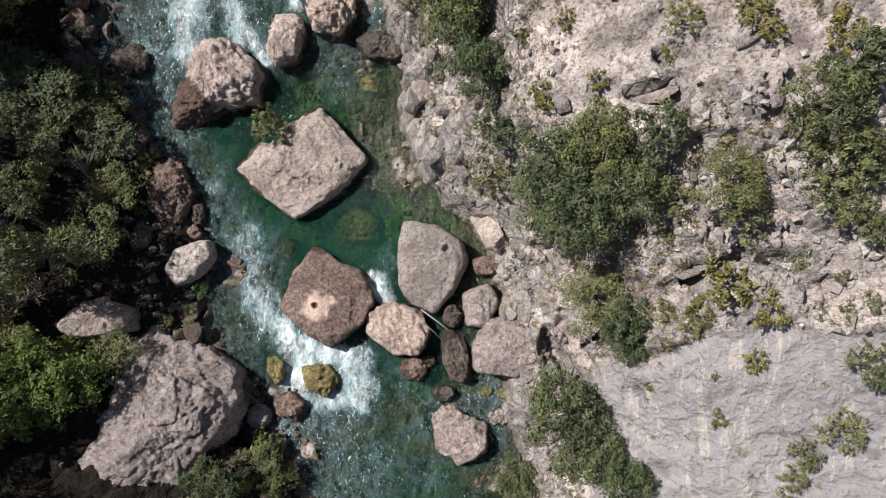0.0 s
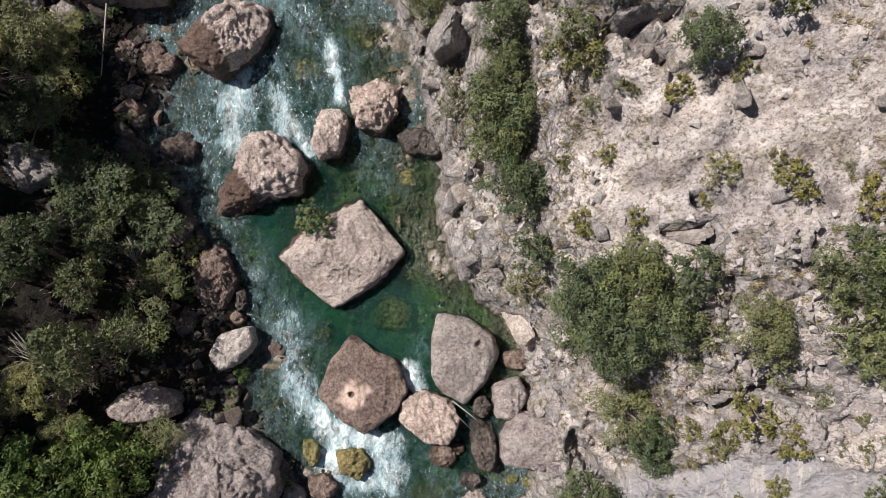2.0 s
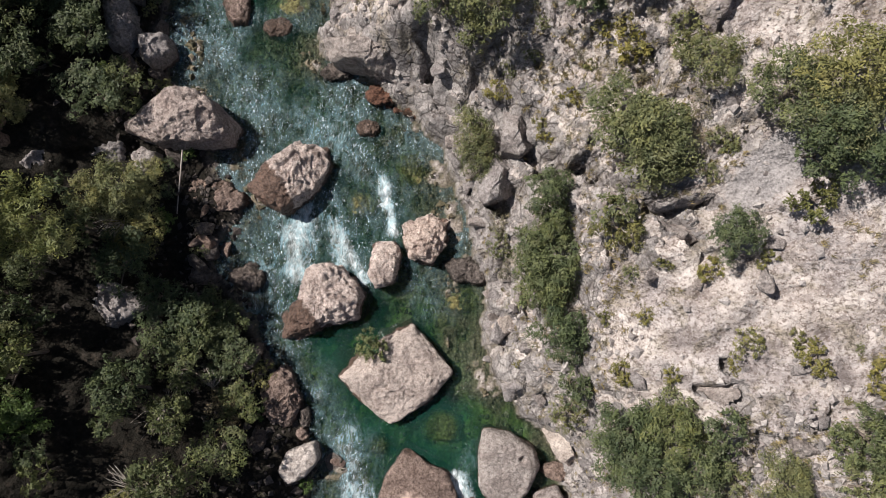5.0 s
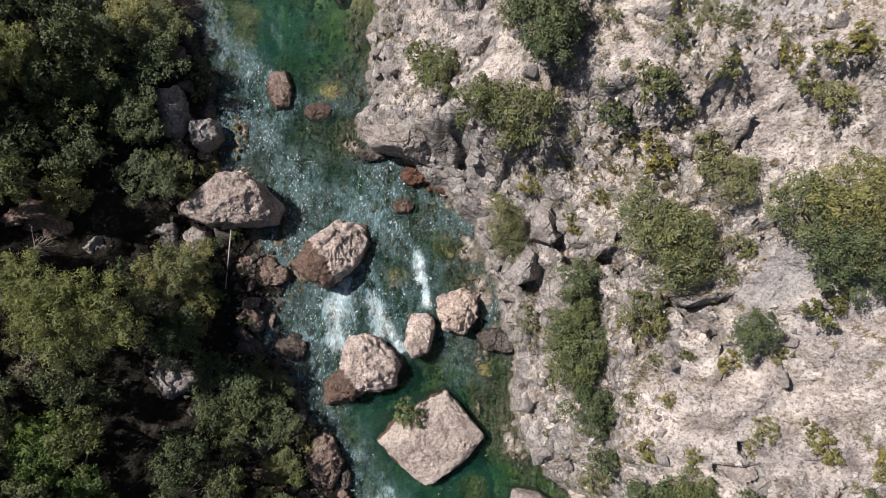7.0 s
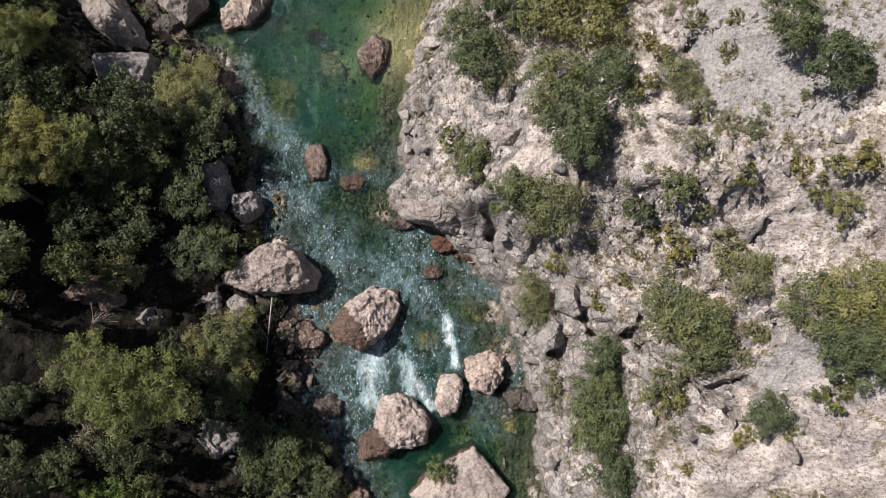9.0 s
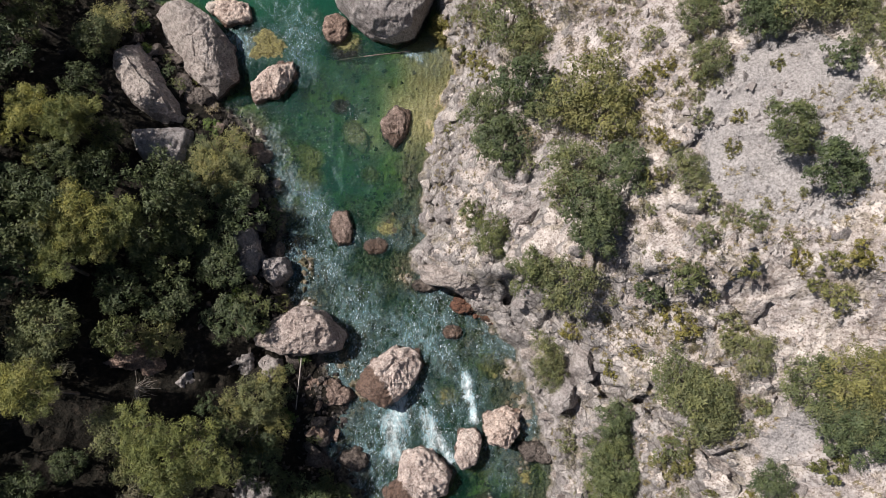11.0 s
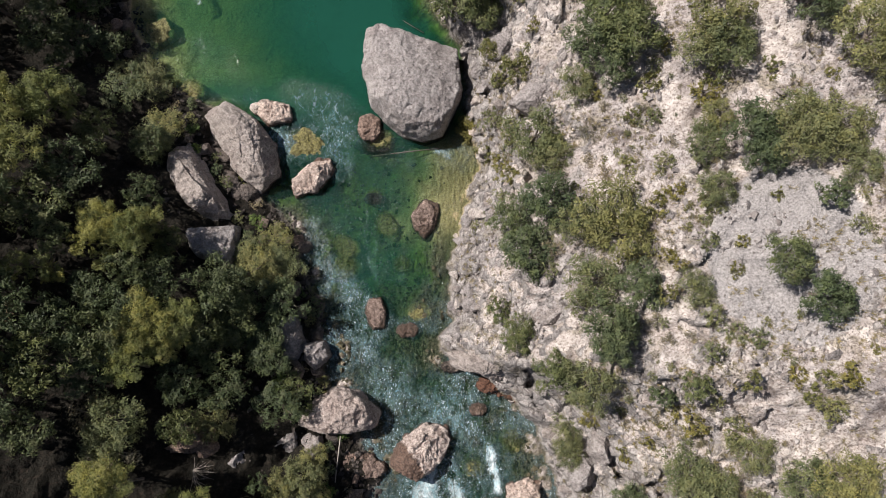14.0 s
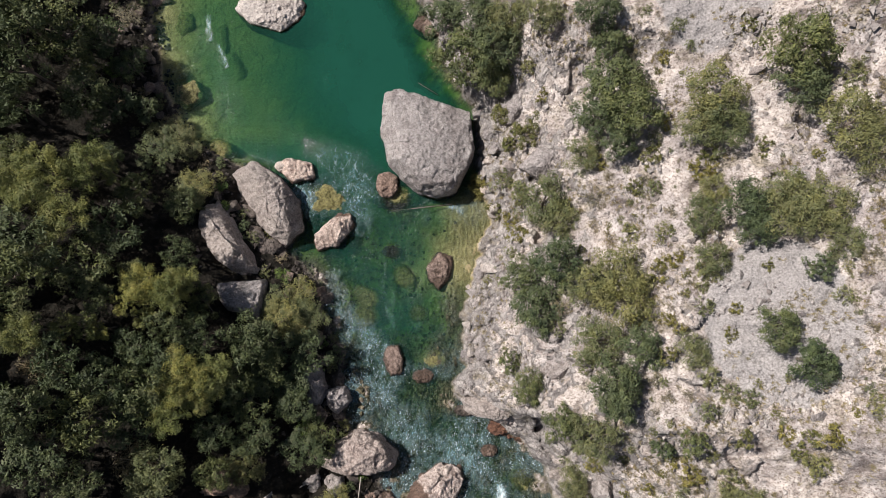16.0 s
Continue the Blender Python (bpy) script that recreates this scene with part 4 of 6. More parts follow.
BOULDERS.append(("dark", -0.1, 0.7, 1.2, (-16.34, 39.72), [(1.88, -0.16), (0.73, -0.65), (-0.96, -0.65), (-1.93, -0.16), (-1.45, 0.45), (0.12, 0.72), (1.61, 0.45)], "dark rock shelf at the pool outlet", [], []))
BOULDERS.append(("moss", -0.25, 0.7, 1.2, (-22.58, 39.89), [(1.28, -0.23), (0.52, -0.82), (-0.63, -0.79), (-1.31, -0.17), (-1, 0.58), (0.06, 0.9), (1.08, 0.54)], "pale green rock under the outlet water", [], []))
BOULDERS.append(("brown", 5.9, 0.55, 1.3, (-28.0, 18.5), [(-2.2, 0.2), (-1.3, 1.5), (0.4, 1.7), (2.0, 0.9), (2.3, -0.6), (0.8, -1.6), (-1.2, -1.3)], "broad brown rock with leaf litter on the wooded slope", [], []))
BOULDERS.append(("grey", 4.0, 0.6, 1.4, (-24.9, 17.5), [(-1.4, 0.3), (-0.6, 1.3), (0.8, 1.2), (1.4, -0.1), (0.6, -1.2), (-0.9, -1.0)], "craggy grey rock under the trees", [], []))
BOULDERS.append(("grey", 3.2, 0.6, 1.4, (-21.2, 10.3), [(-2.0, -0.3), (-1.5, 0.9), (-0.2, 1.5), (1.3, 0.9), (1.9, -0.2), (0.7, -1.2), (-1.0, -1.1)], "craggy grey rock in deep tree shade", [], []))
BOULDERS.append(("brown", 4.6, 0.6, 1.2, (-29.3, 21.6), [(-0.7, 0.0), (-0.2, 0.7), (0.6, 0.5), (0.7, -0.4), (-0.2, -0.7)], "brown boulder among pines", [], []))
BOULDERS.append(("grey", 1.7, 0.75, 1.0, (-20.35, 17.75), [(-0.9, 0.4), (-0.3, 1.0), (0.7, 0.8), (0.9, -0.3), (0.1, -1.0), (-0.8, -0.7)], "grey boulder below the overhanging block", [], []))
# mossy rocks on the bed of the pools: middle, reach, how far under the water
for middle, reach, under in [((-6.4, 11.7), 1.35, 0.35), ((-3.2, 11.2), 1.1, 0.4), ((-4.1, 10.1), 0.7, 0.2), ((-4.1, 4.2), 1.25, 0.4), ((-7.5, 3.1), 0.7, 0.3), ((-2.0, -4.6), 1.4, 0.25), ((-4.1, -5.5), 1.5, 0.3), ((-0.9, -6.2), 1.0, 0.25),
                             ((-14.3, 30.8), 0.9, 0.5), ((-8.8, 16.2), 1.0, 0.15), ((-18.8, 32.2), 0.9, 0.35)]:
    corners = [(reach * f * math.cos(a), 0.8 * reach * f * math.sin(a)) for a, f in ((0.2, 1.0), (1.1, 0.86), (2.0, 1.05), (2.9, 0.9), (3.9, 1.02), (4.8, 0.85), (5.6, 1.0))]
    BOULDERS.append(("moss", -under, 0.5, 1.1, middle, corners, "mossy yellow-green rock under the clear pool", [], []))
OUTCROPS = []
OUTCROPS.append(("grey", 1.3, 0.9, 0.8, (-0.83, 18.99), [(-0.77, 1.12), (0.63, 1.17), (0.98, -0.29), (0.1, -1.17), (-0.94, -0.83)], "grey limestone outcrop with a dark overhang"))
OUTCROPS.append(("grey", 1.2, 0.9, 0.8, (-1.63, 16.93), [(-0.28, 1.33), (1, 0.89), (1.11, -0.49), (-0.71, -1.18), (-1.11, -0.56)], "grey limestone outcrop above the bank"))
OUTCROPS.append(("grey", 1.5, 0.95, 0.7, (5.31, 15.28), [(-1.36, -0.18), (0.19, 0.55), (1.2, 0.4), (0.89, -0.2), (-0.92, -0.57)], "flat grey ledge casting a hard shadow"))
OUTCROPS.append(("grey", 0.8, 0.92, 0.7, (5.4, 13.95), [(-0.91, 0.51), (-0.02, 0.46), (0.75, -0.12), (0.53, -0.69), (-0.36, -0.16)], "flat grey ledge on the slope"))
OUTCROPS.append(("grey", 0.8, 0.85, 0.8, (8.47, 11.99), [(-0.49, 0.45), (0.77, 0.53), (0.7, -0.35), (-0.31, -0.55), (-0.67, -0.08)], "grey rock block on pale scree"))
OUTCROPS.append(("white", 0.5, 0.7, 1, (2.62, 3.53), [(-1.6, 1.19), (-0.98, 1.62), (0.06, 1.06), (0.62, -0.19), (1.76, -1.55), (0.84, -1.63), (-0.7, -0.49)], "whitish weathered rock spur above the water"))
OUTCROPS.append(("grey", 0.75, 0.85, 1.0, (7.08, 7.66), [(-0.74, 0.33), (0.39, 0.43), (0.85, -0.06), (0.27, -0.45), (-0.76, -0.25)], "grey broken limestone outcrop in scrub"))
OUTCROPS.append(("grey", 0.8, 0.8, 1.0, (10.18, 5.3), [(-0.67, 0.65), (-0.03, 0.83), (0.64, -0.19), (0.43, -0.74), (-0.37, -0.55)], "grey layered outcrop on the slope"))
OUTCROPS.append(("grey", 0.9, 0.9, 1.0, (9.18, 1.76), [(-1.16, -0.08), (-0.16, 0.22), (1.05, 0.52), (1.22, 0.08), (0.02, -0.27), (-0.97, -0.47)], "pinkish ledge above a dark overhang"))
OUTCROPS.append(("grey", 0.9, 0.8, 0.9, (-8.03, 23.72), [(-3.1, 1.02), (-1.27, 0.98), (1.18, 1.14), (2.79, 0.34), (2.82, -1.31), (1.24, -1.45), (-0.91, -0.49), (-2.75, -0.23)], "grey limestone nose jutting over the river"))
OUTCROPS.append(("grey", 0.7, 0.6, 0.8, (-9.95, 25.87), [(0.72, -0.19), (0.3, -0.65), (-0.35, -0.63), (-0.74, -0.13), (-0.57, 0.47), (0.03, 0.71), (0.61, 0.42)], "rounded grey knob at the water edge"))
OUTCROPS.append(("dark", -0.9, 0.7, 1.2, (-10.51, 23.65), [(-1.25, 0.55), (0.62, 0.36), (0.99, -0.43), (-0.36, -0.47)], "dark wet rock under the limestone nose"))
OUTCROPS.append(("red", -1.2, 0.7, 1, (-6.7, 21.75), [(-1.95, 0.98), (0.6, 0.53), (1.97, -0.46), (0.63, -0.84), (-1.24, -0.21)], "rust-brown wet rock at the cliff foot"))
OUTCROPS.append(("white", -0.3, 0.7, 1, (-5.64, 20.98), [(-0.95, 0.38), (0.58, 0.59), (0.8, -0.47), (-0.44, -0.5)], "pale rock at the cliff foot"))
OUTCROPS.append(("grey", 0.5, 0.8, 0.9, (-4.52, 27.07), [(-1.04, 0.45), (0.31, 0.77), (1.14, 0.09), (0.34, -0.64), (-0.75, -0.67)], "grey rock block among shrubs"))
OUTCROPS.append(("grey", 0.4, 0.8, 1, (-2.34, 26.51), [(-0.46, 0.14), (0.77, 0.79), (0.77, -0.29), (-1.08, -0.64)], "grey rock with a shaded edge"))
OUTCROPS.append(("grey", 0.5, 0.8, 0.9, (-8.92, 47.2), [(-1.09, 0.57), (0.2, 1.06), (1.08, -0.47), (-0.2, -1.17)], "grey block above the bank"))
OUTCROPS.append(("grey", 0.5, 0.8, 0.9, (-7.22, 46.1), [(-1.43, 0.77), (0.86, 1.48), (1.5, 0), (0.26, -1.1), (-1.19, -1.15)], "grey block above the bank"))
OUTCROPS.append(("grey", 0.4, 0.85, 0.8, (-5.17, 41.87), [(-2.39, -0.43), (-0.61, 1.24), (1.39, 1.3), (2.2, -0.71), (-0.59, -1.39)], "broad grey rock table on the slope"))
OUTCROPS.append(("grey", 0.4, 0.8, 0.8, (-0.24, 41.45), [(-0.8, 0.45), (0.34, 0.87), (0.89, -0.45), (-0.43, -0.87)], "grey rock block among shrubs"))
# trees and shrubs: x, y, crown radius, kind
RIGHT_TREES = []
RIGHT_TREES += [(*q, "oak") for q in [(0.8, 11.4, 1.46), (1.3, 9.8, 1.32), (1.9, 7.3, 0.93), (4.2, 5.6, 1.56), (3.9, 4.2, 1.59), (5.4, 3.6, 1.53), (5.6, 5.8, 1.37), (6.6, 4.5, 1.19), (7.4, 6.1, 0.96), (7.2, -1.0, 1.08), (6.9, -0.1, 0.94), (11.4, 6.4, 1.13), (11.1, 5.4, 0.83), (12.1, 5.1, 0.76), (12.1, 7.2, 0.89), (12.9, 4.3, 0.71), (4.5, -3.6, 1.61), (6.2, -5.5, 1.58), (7.0, -6.5, 1.22), (3.6, -7.3, 1.14), (0.3, 15.9, 1.12), (0.5, 14.6, 1.08), (6.7, 13.8, 1.02), (9.3, 17.0, 1.21)]]
RIGHT_TREES += [(*q, "oak") for q in [(10.2, 16.3, 1.10), (8.9, 16.6, 0.86), (-6.9, 26.0, 1.16), (-4.9, 24.1, 1.21), (-2.2, 25.9, 1.32), (1.1, 23.0, 0.78), (2.3, 23.7, 0.92), (-7.8, 27.9, 0.89), (-5.5, 34.2, 1.69), (-7.2, 33.2, 1.44), (-6.5, 31.2, 1.71), (-0.7, 29.0, 1.35), (-2.0, 27.0, 1.64), (6.3, 30.7, 1.30), (7.8, 28.8, 1.36), (5.4, 38.0, 1.58), (5.7, 36.5, 1.15), (8.5, 34.2, 0.88), (-11.2, 50.0, 2.42), (-9.5, 50.1, 1.83), (-8.9, 48.4, 1.45), (-2.1, 45.9, 2.06), (-1.0, 44.0, 1.82), (-2.6, 43.9, 1.56)]]
RIGHT_TREES += [(*q, "oak") for q in [(-2.9, 50.7, 1.55), (-2.0, 48.5, 1.34), (8.0, 46.7, 2.05), (8.4, 45.0, 1.50), (-13.1, 53.6, 1.73), (-10.3, 52.7, 1.84), (-1.4, 42.3, 1.18)]]
RIGHT_TREES += [(*q, "olive") for q in [(1.8, 5.8, 0.98), (9.3, 4.3, 1.15), (9.7, 3.4, 0.90), (7.9, 4.0, 0.78), (5.9, 0.7, 1.46), (11.6, 4.1, 0.92), (12.1, 3.3, 0.86), (12.9, 2.9, 0.88), (7.9, 9.5, 0.66), (13.6, -1.6, 0.81), (13.5, -4.0, 0.75), (12.5, -4.8, 0.63), (12.2, -5.7, 0.56), (-2.9, 19.4, 1.11), (-2.7, 18.1, 1.13), (2.6, 18.6, 1.55), (4.0, 18.0, 1.31), (4.1, 16.6, 1.18), (6.7, 17.3, 0.65), (2.8, 15.2, 0.90), (-1.5, 13.8, 0.76), (-2.9, 23.6, 1.58), (-3.1, 22.8, 0.95), (3.7, 17.3, 1.78)]]
RIGHT_TREES += [(*q, "olive") for q in [(5.5, 20.3, 1.18), (4.7, 21.2, 0.90), (8.2, 18.7, 1.62), (9.5, 19.3, 1.64), (9.9, 17.6, 1.32), (2.7, 25.5, 0.64), (8.6, 22.8, 0.78), (-3.5, 28.0, 0.79), (-5.6, 38.7, 2.01), (-4.7, 37.1, 1.51), (-2.1, 33.5, 1.99), (-1.4, 32.2, 1.82), (-3.4, 32.8, 1.50), (-2.9, 29.4, 1.68), (2.5, 29.0, 1.08), (2.9, 27.5, 0.73), (3.3, 37.4, 1.26), (3.9, 38.8, 1.14), (3.5, 34.6, 1.10), (3.3, 33.6, 0.76), (7.8, 37.2, 1.74), (9.4, 37.5, 1.66), (7.4, 38.4, 1.56), (10.1, 35.6, 1.19)]]
RIGHT_TREES += [(*q, "olive") for q in [(-7.1, 39.7, 0.88), (-8.2, 41.1, 0.89), (3.6, 44.6, 2.02), (4.4, 42.8, 1.73), (3.1, 43.0, 1.48), (10.7, 42.2, 2.00), (11.5, 40.9, 1.54), (-3.4, 41.7, 1.30), (-6.3, 51.5, 1.46), (-8.4, 51.8, 1.60), (10.9, 45.4, 0.99)]]
RIGHT_TREES += [(*q, "yellow") for q in [(4.4, 10.5, 0.44), (7.6, 8.6, 0.37), (5.4, 8.1, 0.47), (3.8, 8.0, 0.62), (9.9, 1.1, 0.97), (10.9, 0.2, 0.65), (9.1, 0.0, 0.68), (8.2, 0.0, 0.49), (10.8, -1.6, 0.51), (10.0, 9.0, 0.69), (9.5, 9.6, 0.49), (7.8, -2.7, 0.21), (9.9, -3.7, 0.37), (9.7, -2.2, 0.20), (2.9, 14.3, 1.10), (6.5, 12.3, 0.60), (8.3, 12.9, 0.49), (9.2, 15.0, 0.90), (-0.0, 19.1, 0.48), (4.8, 12.7, 0.38), (2.9, 21.3, 0.95), (4.6, 24.2, 0.59), (7.8, 23.4, 0.52), (6.9, 17.1, 0.53)]]
RIGHT_TREES += [(*q, "yellow") for q in [(0.3, 18.4, 0.47), (1.0, 20.0, 0.53), (1.7, 21.0, 0.36), (7.0, 24.6, 0.61), (8.2, 24.4, 0.64), (9.0, 24.6, 0.79), (2.0, 22.3, 0.45), (0.9, 28.8, 0.70), (1.1, 30.8, 0.48), (1.7, 30.4, 0.47), (1.7, 34.7, 0.61), (6.7, 34.2, 0.46), (4.8, 31.6, 0.46), (4.6, 30.1, 0.51), (-2.2, 41.2, 0.66), (0.6, 33.8, 0.79), (-7.4, 37.9, 0.74), (-7.1, 36.7, 0.80), (-7.9, 45.7, 1.10), (-6.8, 43.9, 1.07), (-7.5, 43.5, 0.92), (-5.8, 46.5, 0.56), (0.8, 41.4, 0.81), (3.9, 41.6, 0.78)]]
RIGHT_TREES += [(*q, "yellow") for q in [(3.4, 40.3, 0.86), (6.8, 41.5, 0.63), (9.4, 40.7, 0.48), (1.5, 47.8, 0.55), (6.1, 49.1, 0.53), (1.3, 43.6, 0.66), (-9.7, 40.8, 1.06), (-8.5, 38.8, 0.78), (-0.3, 39.5, 0.59)]]
RIGHT_TREES += [(*q, "oak") for q in [(0.9, 12.9, 1.6), (0.4, 11.9, 1.2), (0.2, 13.6, 1.1)]]
LEFT_TREES = []
LEFT_TREES += [(*q, "wood") for q in [(-17.5, 9.7, 1.88), (-18.2, 11.9, 1.69), (-15.4, 8.3, 1.46), (-15.4, 9.9, 1.13), (-15.4, 3.3, 1.60), (-13.9, 3.7, 1.31), (-16.6, 2.6, 1.56), (-14.6, 5.5, 1.10), (-17.5, 5.2, 1.27), (-8.3, -7.0, 1.20), (-10.0, -7.3, 1.18), (-14.8, 1.8, 1.05), (-17.3, 7.0, 1.19), (-20.6, 20.6, 1.61), (-22.3, 20.8, 1.57), (-20.6, 12.7, 1.56), (-16.2, 9.3, 1.14), (-21.2, 9.7, 1.50), (-26.5, 26.2, 1.73), (-24.7, 26.9, 1.64), (-26.0, 29.0, 1.76), (-20.9, 21.6, 1.41), (-27.4, 22.8, 1.69), (-25.5, 22.3, 1.46)]]
LEFT_TREES += [(*q, "wood") for q in [(-18.6, 10.9, 1.15), (-16.7, 9.0, 1.36), (-18.9, 6.1, 1.56), (-16.1, 10.1, 1.09), (-23.8, 24.8, 1.36), (-24.9, 25.7, 1.59), (-22.5, 27.5, 1.69), (-26.3, 24.2, 1.56), (-23.8, 25.7, 1.58), (-23.3, 23.7, 1.57), (-21.9, 14.1, 1.24), (-32.3, 24.0, 1.85), (-24.6, 28.5, 1.41), (-30.8, 29.4, 1.32), (-31.3, 27.0, 1.60), (-42.2, 49.9, 2.35), (-40.1, 50.8, 2.41), (-41.3, 46.8, 2.15), (-39.1, 46.4, 2.00), (-38.1, 51.2, 1.87), (-41.7, 43.7, 1.91), (-37.4, 45.0, 1.83), (-31.2, 37.9, 1.39), (-26.2, 28.0, 1.56)]]
LEFT_TREES += [(*q, "wood") for q in [(-29.1, 28.8, 1.53), (-31.9, 25.9, 1.82), (-35.6, 27.4, 1.73), (-32.5, 28.4, 1.47), (-38.3, 32.9, 2.07), (-36.1, 33.7, 2.15), (-38.3, 35.0, 2.12), (-34.7, 36.2, 2.07), (-33.6, 42.2, 1.62), (-36.3, 48.6, 1.44), (-35.5, 45.7, 1.10), (-37.4, 24.9, 1.84), (-34.5, 23.6, 1.91), (-36.5, 21.4, 1.81), (-34.5, 20.6, 1.55), (-27.2, 20.5, 1.36), (-34.1, 25.9, 1.61)]]
LEFT_TREES += [(*q, "bright") for q in [(-16.1, -3.0, 1.63), (-15.5, -2.2, 1.17), (-16.7, -4.1, 1.01), (-15.8, -7.0, 1.01), (-25.1, 7.6, 1.59), (-25.6, 6.3, 1.35), (-23.5, 5.1, 1.25), (-26.4, 8.1, 0.96)]]
LEFT_TREES += [(*q, "olive") for q in [(-14.2, -1.5, 1.11), (-15.2, -1.1, 0.91), (-15.6, -5.3, 1.03), (-17.7, -0.8, 1.04), (-20.8, 17.0, 1.66), (-20.1, 15.6, 1.35), (-21.7, 15.7, 1.20), (-24.2, 29.8, 1.65), (-23.2, 29.0, 1.34), (-20.8, 16.1, 1.57), (-19.9, 16.9, 1.18), (-27.2, 14.7, 1.53), (-26.8, 12.7, 1.28), (-23.3, 31.9, 1.35), (-22.8, 30.0, 1.63), (-24.2, 30.6, 1.25), (-31.0, 20.3, 1.91), (-31.9, 19.1, 1.56), (-32.0, 38.8, 1.76), (-31.3, 39.8, 1.42), (-25.8, 20.2, 1.44), (-20.1, 13.8, 1.49), (-33.4, 43.9, 1.47), (-32.7, 43.2, 1.29)]]
LEFT_TREES += [(*q, "olive") for q in [(-34.5, 43.8, 1.12), (-23.2, 30.8, 1.27), (-29.6, 19.5, 1.68), (-25.1, 31.2, 1.25)]]
LEFT_TREES += [(*q, "twig") for q in [(-15.4, 6.2, 1.02), (-17.3, 0.8, 1.29), (-16.2, 7.3, 0.77), (-26.6, 11.0, 1.28), (-23.9, 13.6, 1.34), (-15.4, 5.5, 1.06), (-31.1, 18.4, 1.44), (-28.9, 17.6, 1.31), (-25.4, 18.8, 1.24), (-32.3, 20.7, 1.47), (-38.0, 27.3, 1.26), (-37.7, 53.2, 1.14)]]
LEFT_TREES += [(*q, "pine") for q in [(-31.2, 32.4, 1.06), (-29.5, 32.7, 1.14), (-32.3, 32.0, 0.86), (-28.1, 26.7, 1.54), (-29.4, 25.7, 1.34), (-30.1, 24.7, 1.33), (-26.9, 26.9, 1.14), (-28.4, 25.2, 1.00), (-24.7, 14.1, 1.85), (-25.9, 14.7, 1.54), (-23.1, 13.6, 1.89), (-30.7, 17.3, 1.52), (-29.6, 16.7, 1.34), (-37.6, 39.3, 1.77), (-38.9, 38.4, 1.66), (-36.2, 39.5, 1.65), (-39.4, 37.5, 1.62), (-37.4, 37.3, 1.80), (-36.2, 40.2, 1.17), (-31.8, 32.8, 1.34), (-31.2, 31.8, 1.21), (-33.2, 31.3, 0.97), (-32.4, 30.4, 0.90), (-37.2, 29.2, 1.29)]]
LEFT_TREES += [(*q, "pine") for q in [(-35.2, 29.1, 0.93), (-34.5, 29.5, 0.87), (-36.4, 29.5, 0.92), (-28.7, 26.0, 1.68), (-30.3, 23.4, 1.38)]]
LEFT_TREES += [(*q, "bright") for q in [(-17.9, -3.5, 1.75), (-16.9, -1.9, 1.5), (-18.6, -5.4, 1.3), (-19.3, -2.2, 1.4)]]
LEFT_TREES += [(*q, "olive") for q in [(-15.6, -1.9, 1.0), (-17.6, -7.6, 1.3), (-12.6, -9.2, 1.3), (-10.4, -8.6, 1.2), (-19.6, -7.2, 1.2), (-18.9, 0.6, 1.2), (-20.4, -0.4, 1.2)]]
# white water, and two painted glints in the upper pool: two ends, half width, strength
FOAM = []
FOAM += [(-9.11, 3.32, -8.78, 0.94, 1.19, 0.42), (-8.78, 0.94, -7.45, -0.89, 0.84, 0.68), (-7.45, -0.63, -6.27, -3.24, 0.79, 1), (-6.4, -1.15, -4.29, -2.19, 0.73, 1), (-4.3, -2.45, -3.79, -3.77, 0.79, 0.8), (-5.37, -4.17, -3.79, -3.77, 0.63, 0.8), (-7.18, -2.71, -6.94, -3.77, 0.58, 0.9), (-3.27, 1.73, -2.73, 0.68, 0.58, 1), (-6.94, -3.77, -5.64, -4.3, 0.53, 0.6), (-3.77, -1.67, -3.51, -2.19, 0.52, 0.6), (-3.53, 1.73, -1.7, 3.58, 0.79, 0.25), (-12.32, 14.73, -12.31, 12.83, 0.95, 0.55)]
FOAM += [(-10.15, 14.73, -9.06, 13.1, 0.95, 0.24), (-15.41, 10.4, -14.65, 8.46, 0.68, 0.35), (-14.38, 8.46, -11.69, 8.73, 0.67, 0.3), (-11.86, 6, -10.79, 6, 0.64, 0.3), (-15.03, 14.19, -13.94, 13.37, 0.81, 0.18), (-6.89, 13.37, -7.43, 12.02, 0.22, 0.7), (-7.75, 17.57, -7.13, 14.99, 0.39, 0.85), (-11.17, 19.73, -10.48, 17.64, 0.89, 0.21), (-12.17, 15.49, -12.37, 12.54, 0.83, 0.78), (-10.22, 14.66, -9.87, 12.91, 0.65, 0.75), (-9.75, 13.79, -8.52, 12.06, 0.47, 0.8), (-11.06, 17.32, -9.75, 13.79, 0.89, 0.18)]
FOAM += [(-8.42, 18, -7.5, 17.12, 0.89, 0.21), (-12.42, 21.21, -9.92, 18.26, 1.49, 0.12), (-12.77, 21.51, -11.05, 19.89, 1, 0.27), (-11.69, 19.2, -10.61, 16.57, 1.33, 0.24), (-9.02, 18.6, -7.64, 16.98, 1.2, 0.24), (-11.89, 15.22, -12.15, 12.58, 0.79, 0.55), (-10.24, 15.26, -10.17, 12.63, 0.6, 0.5), (-7.47, 16.98, -7.08, 14.68, 0.43, 0.9), (-19.96, 42.72, -18.97, 37.48, 1.51, 0.3), (-11.14, 38.9, -11.94, 39.28, 0.4, 0.5), (-17.11, 35.93, -17.22, 32.74, 0.35, 0.25), (-17.22, 32.74, -16.01, 29.24, 0.35, 0.24)]
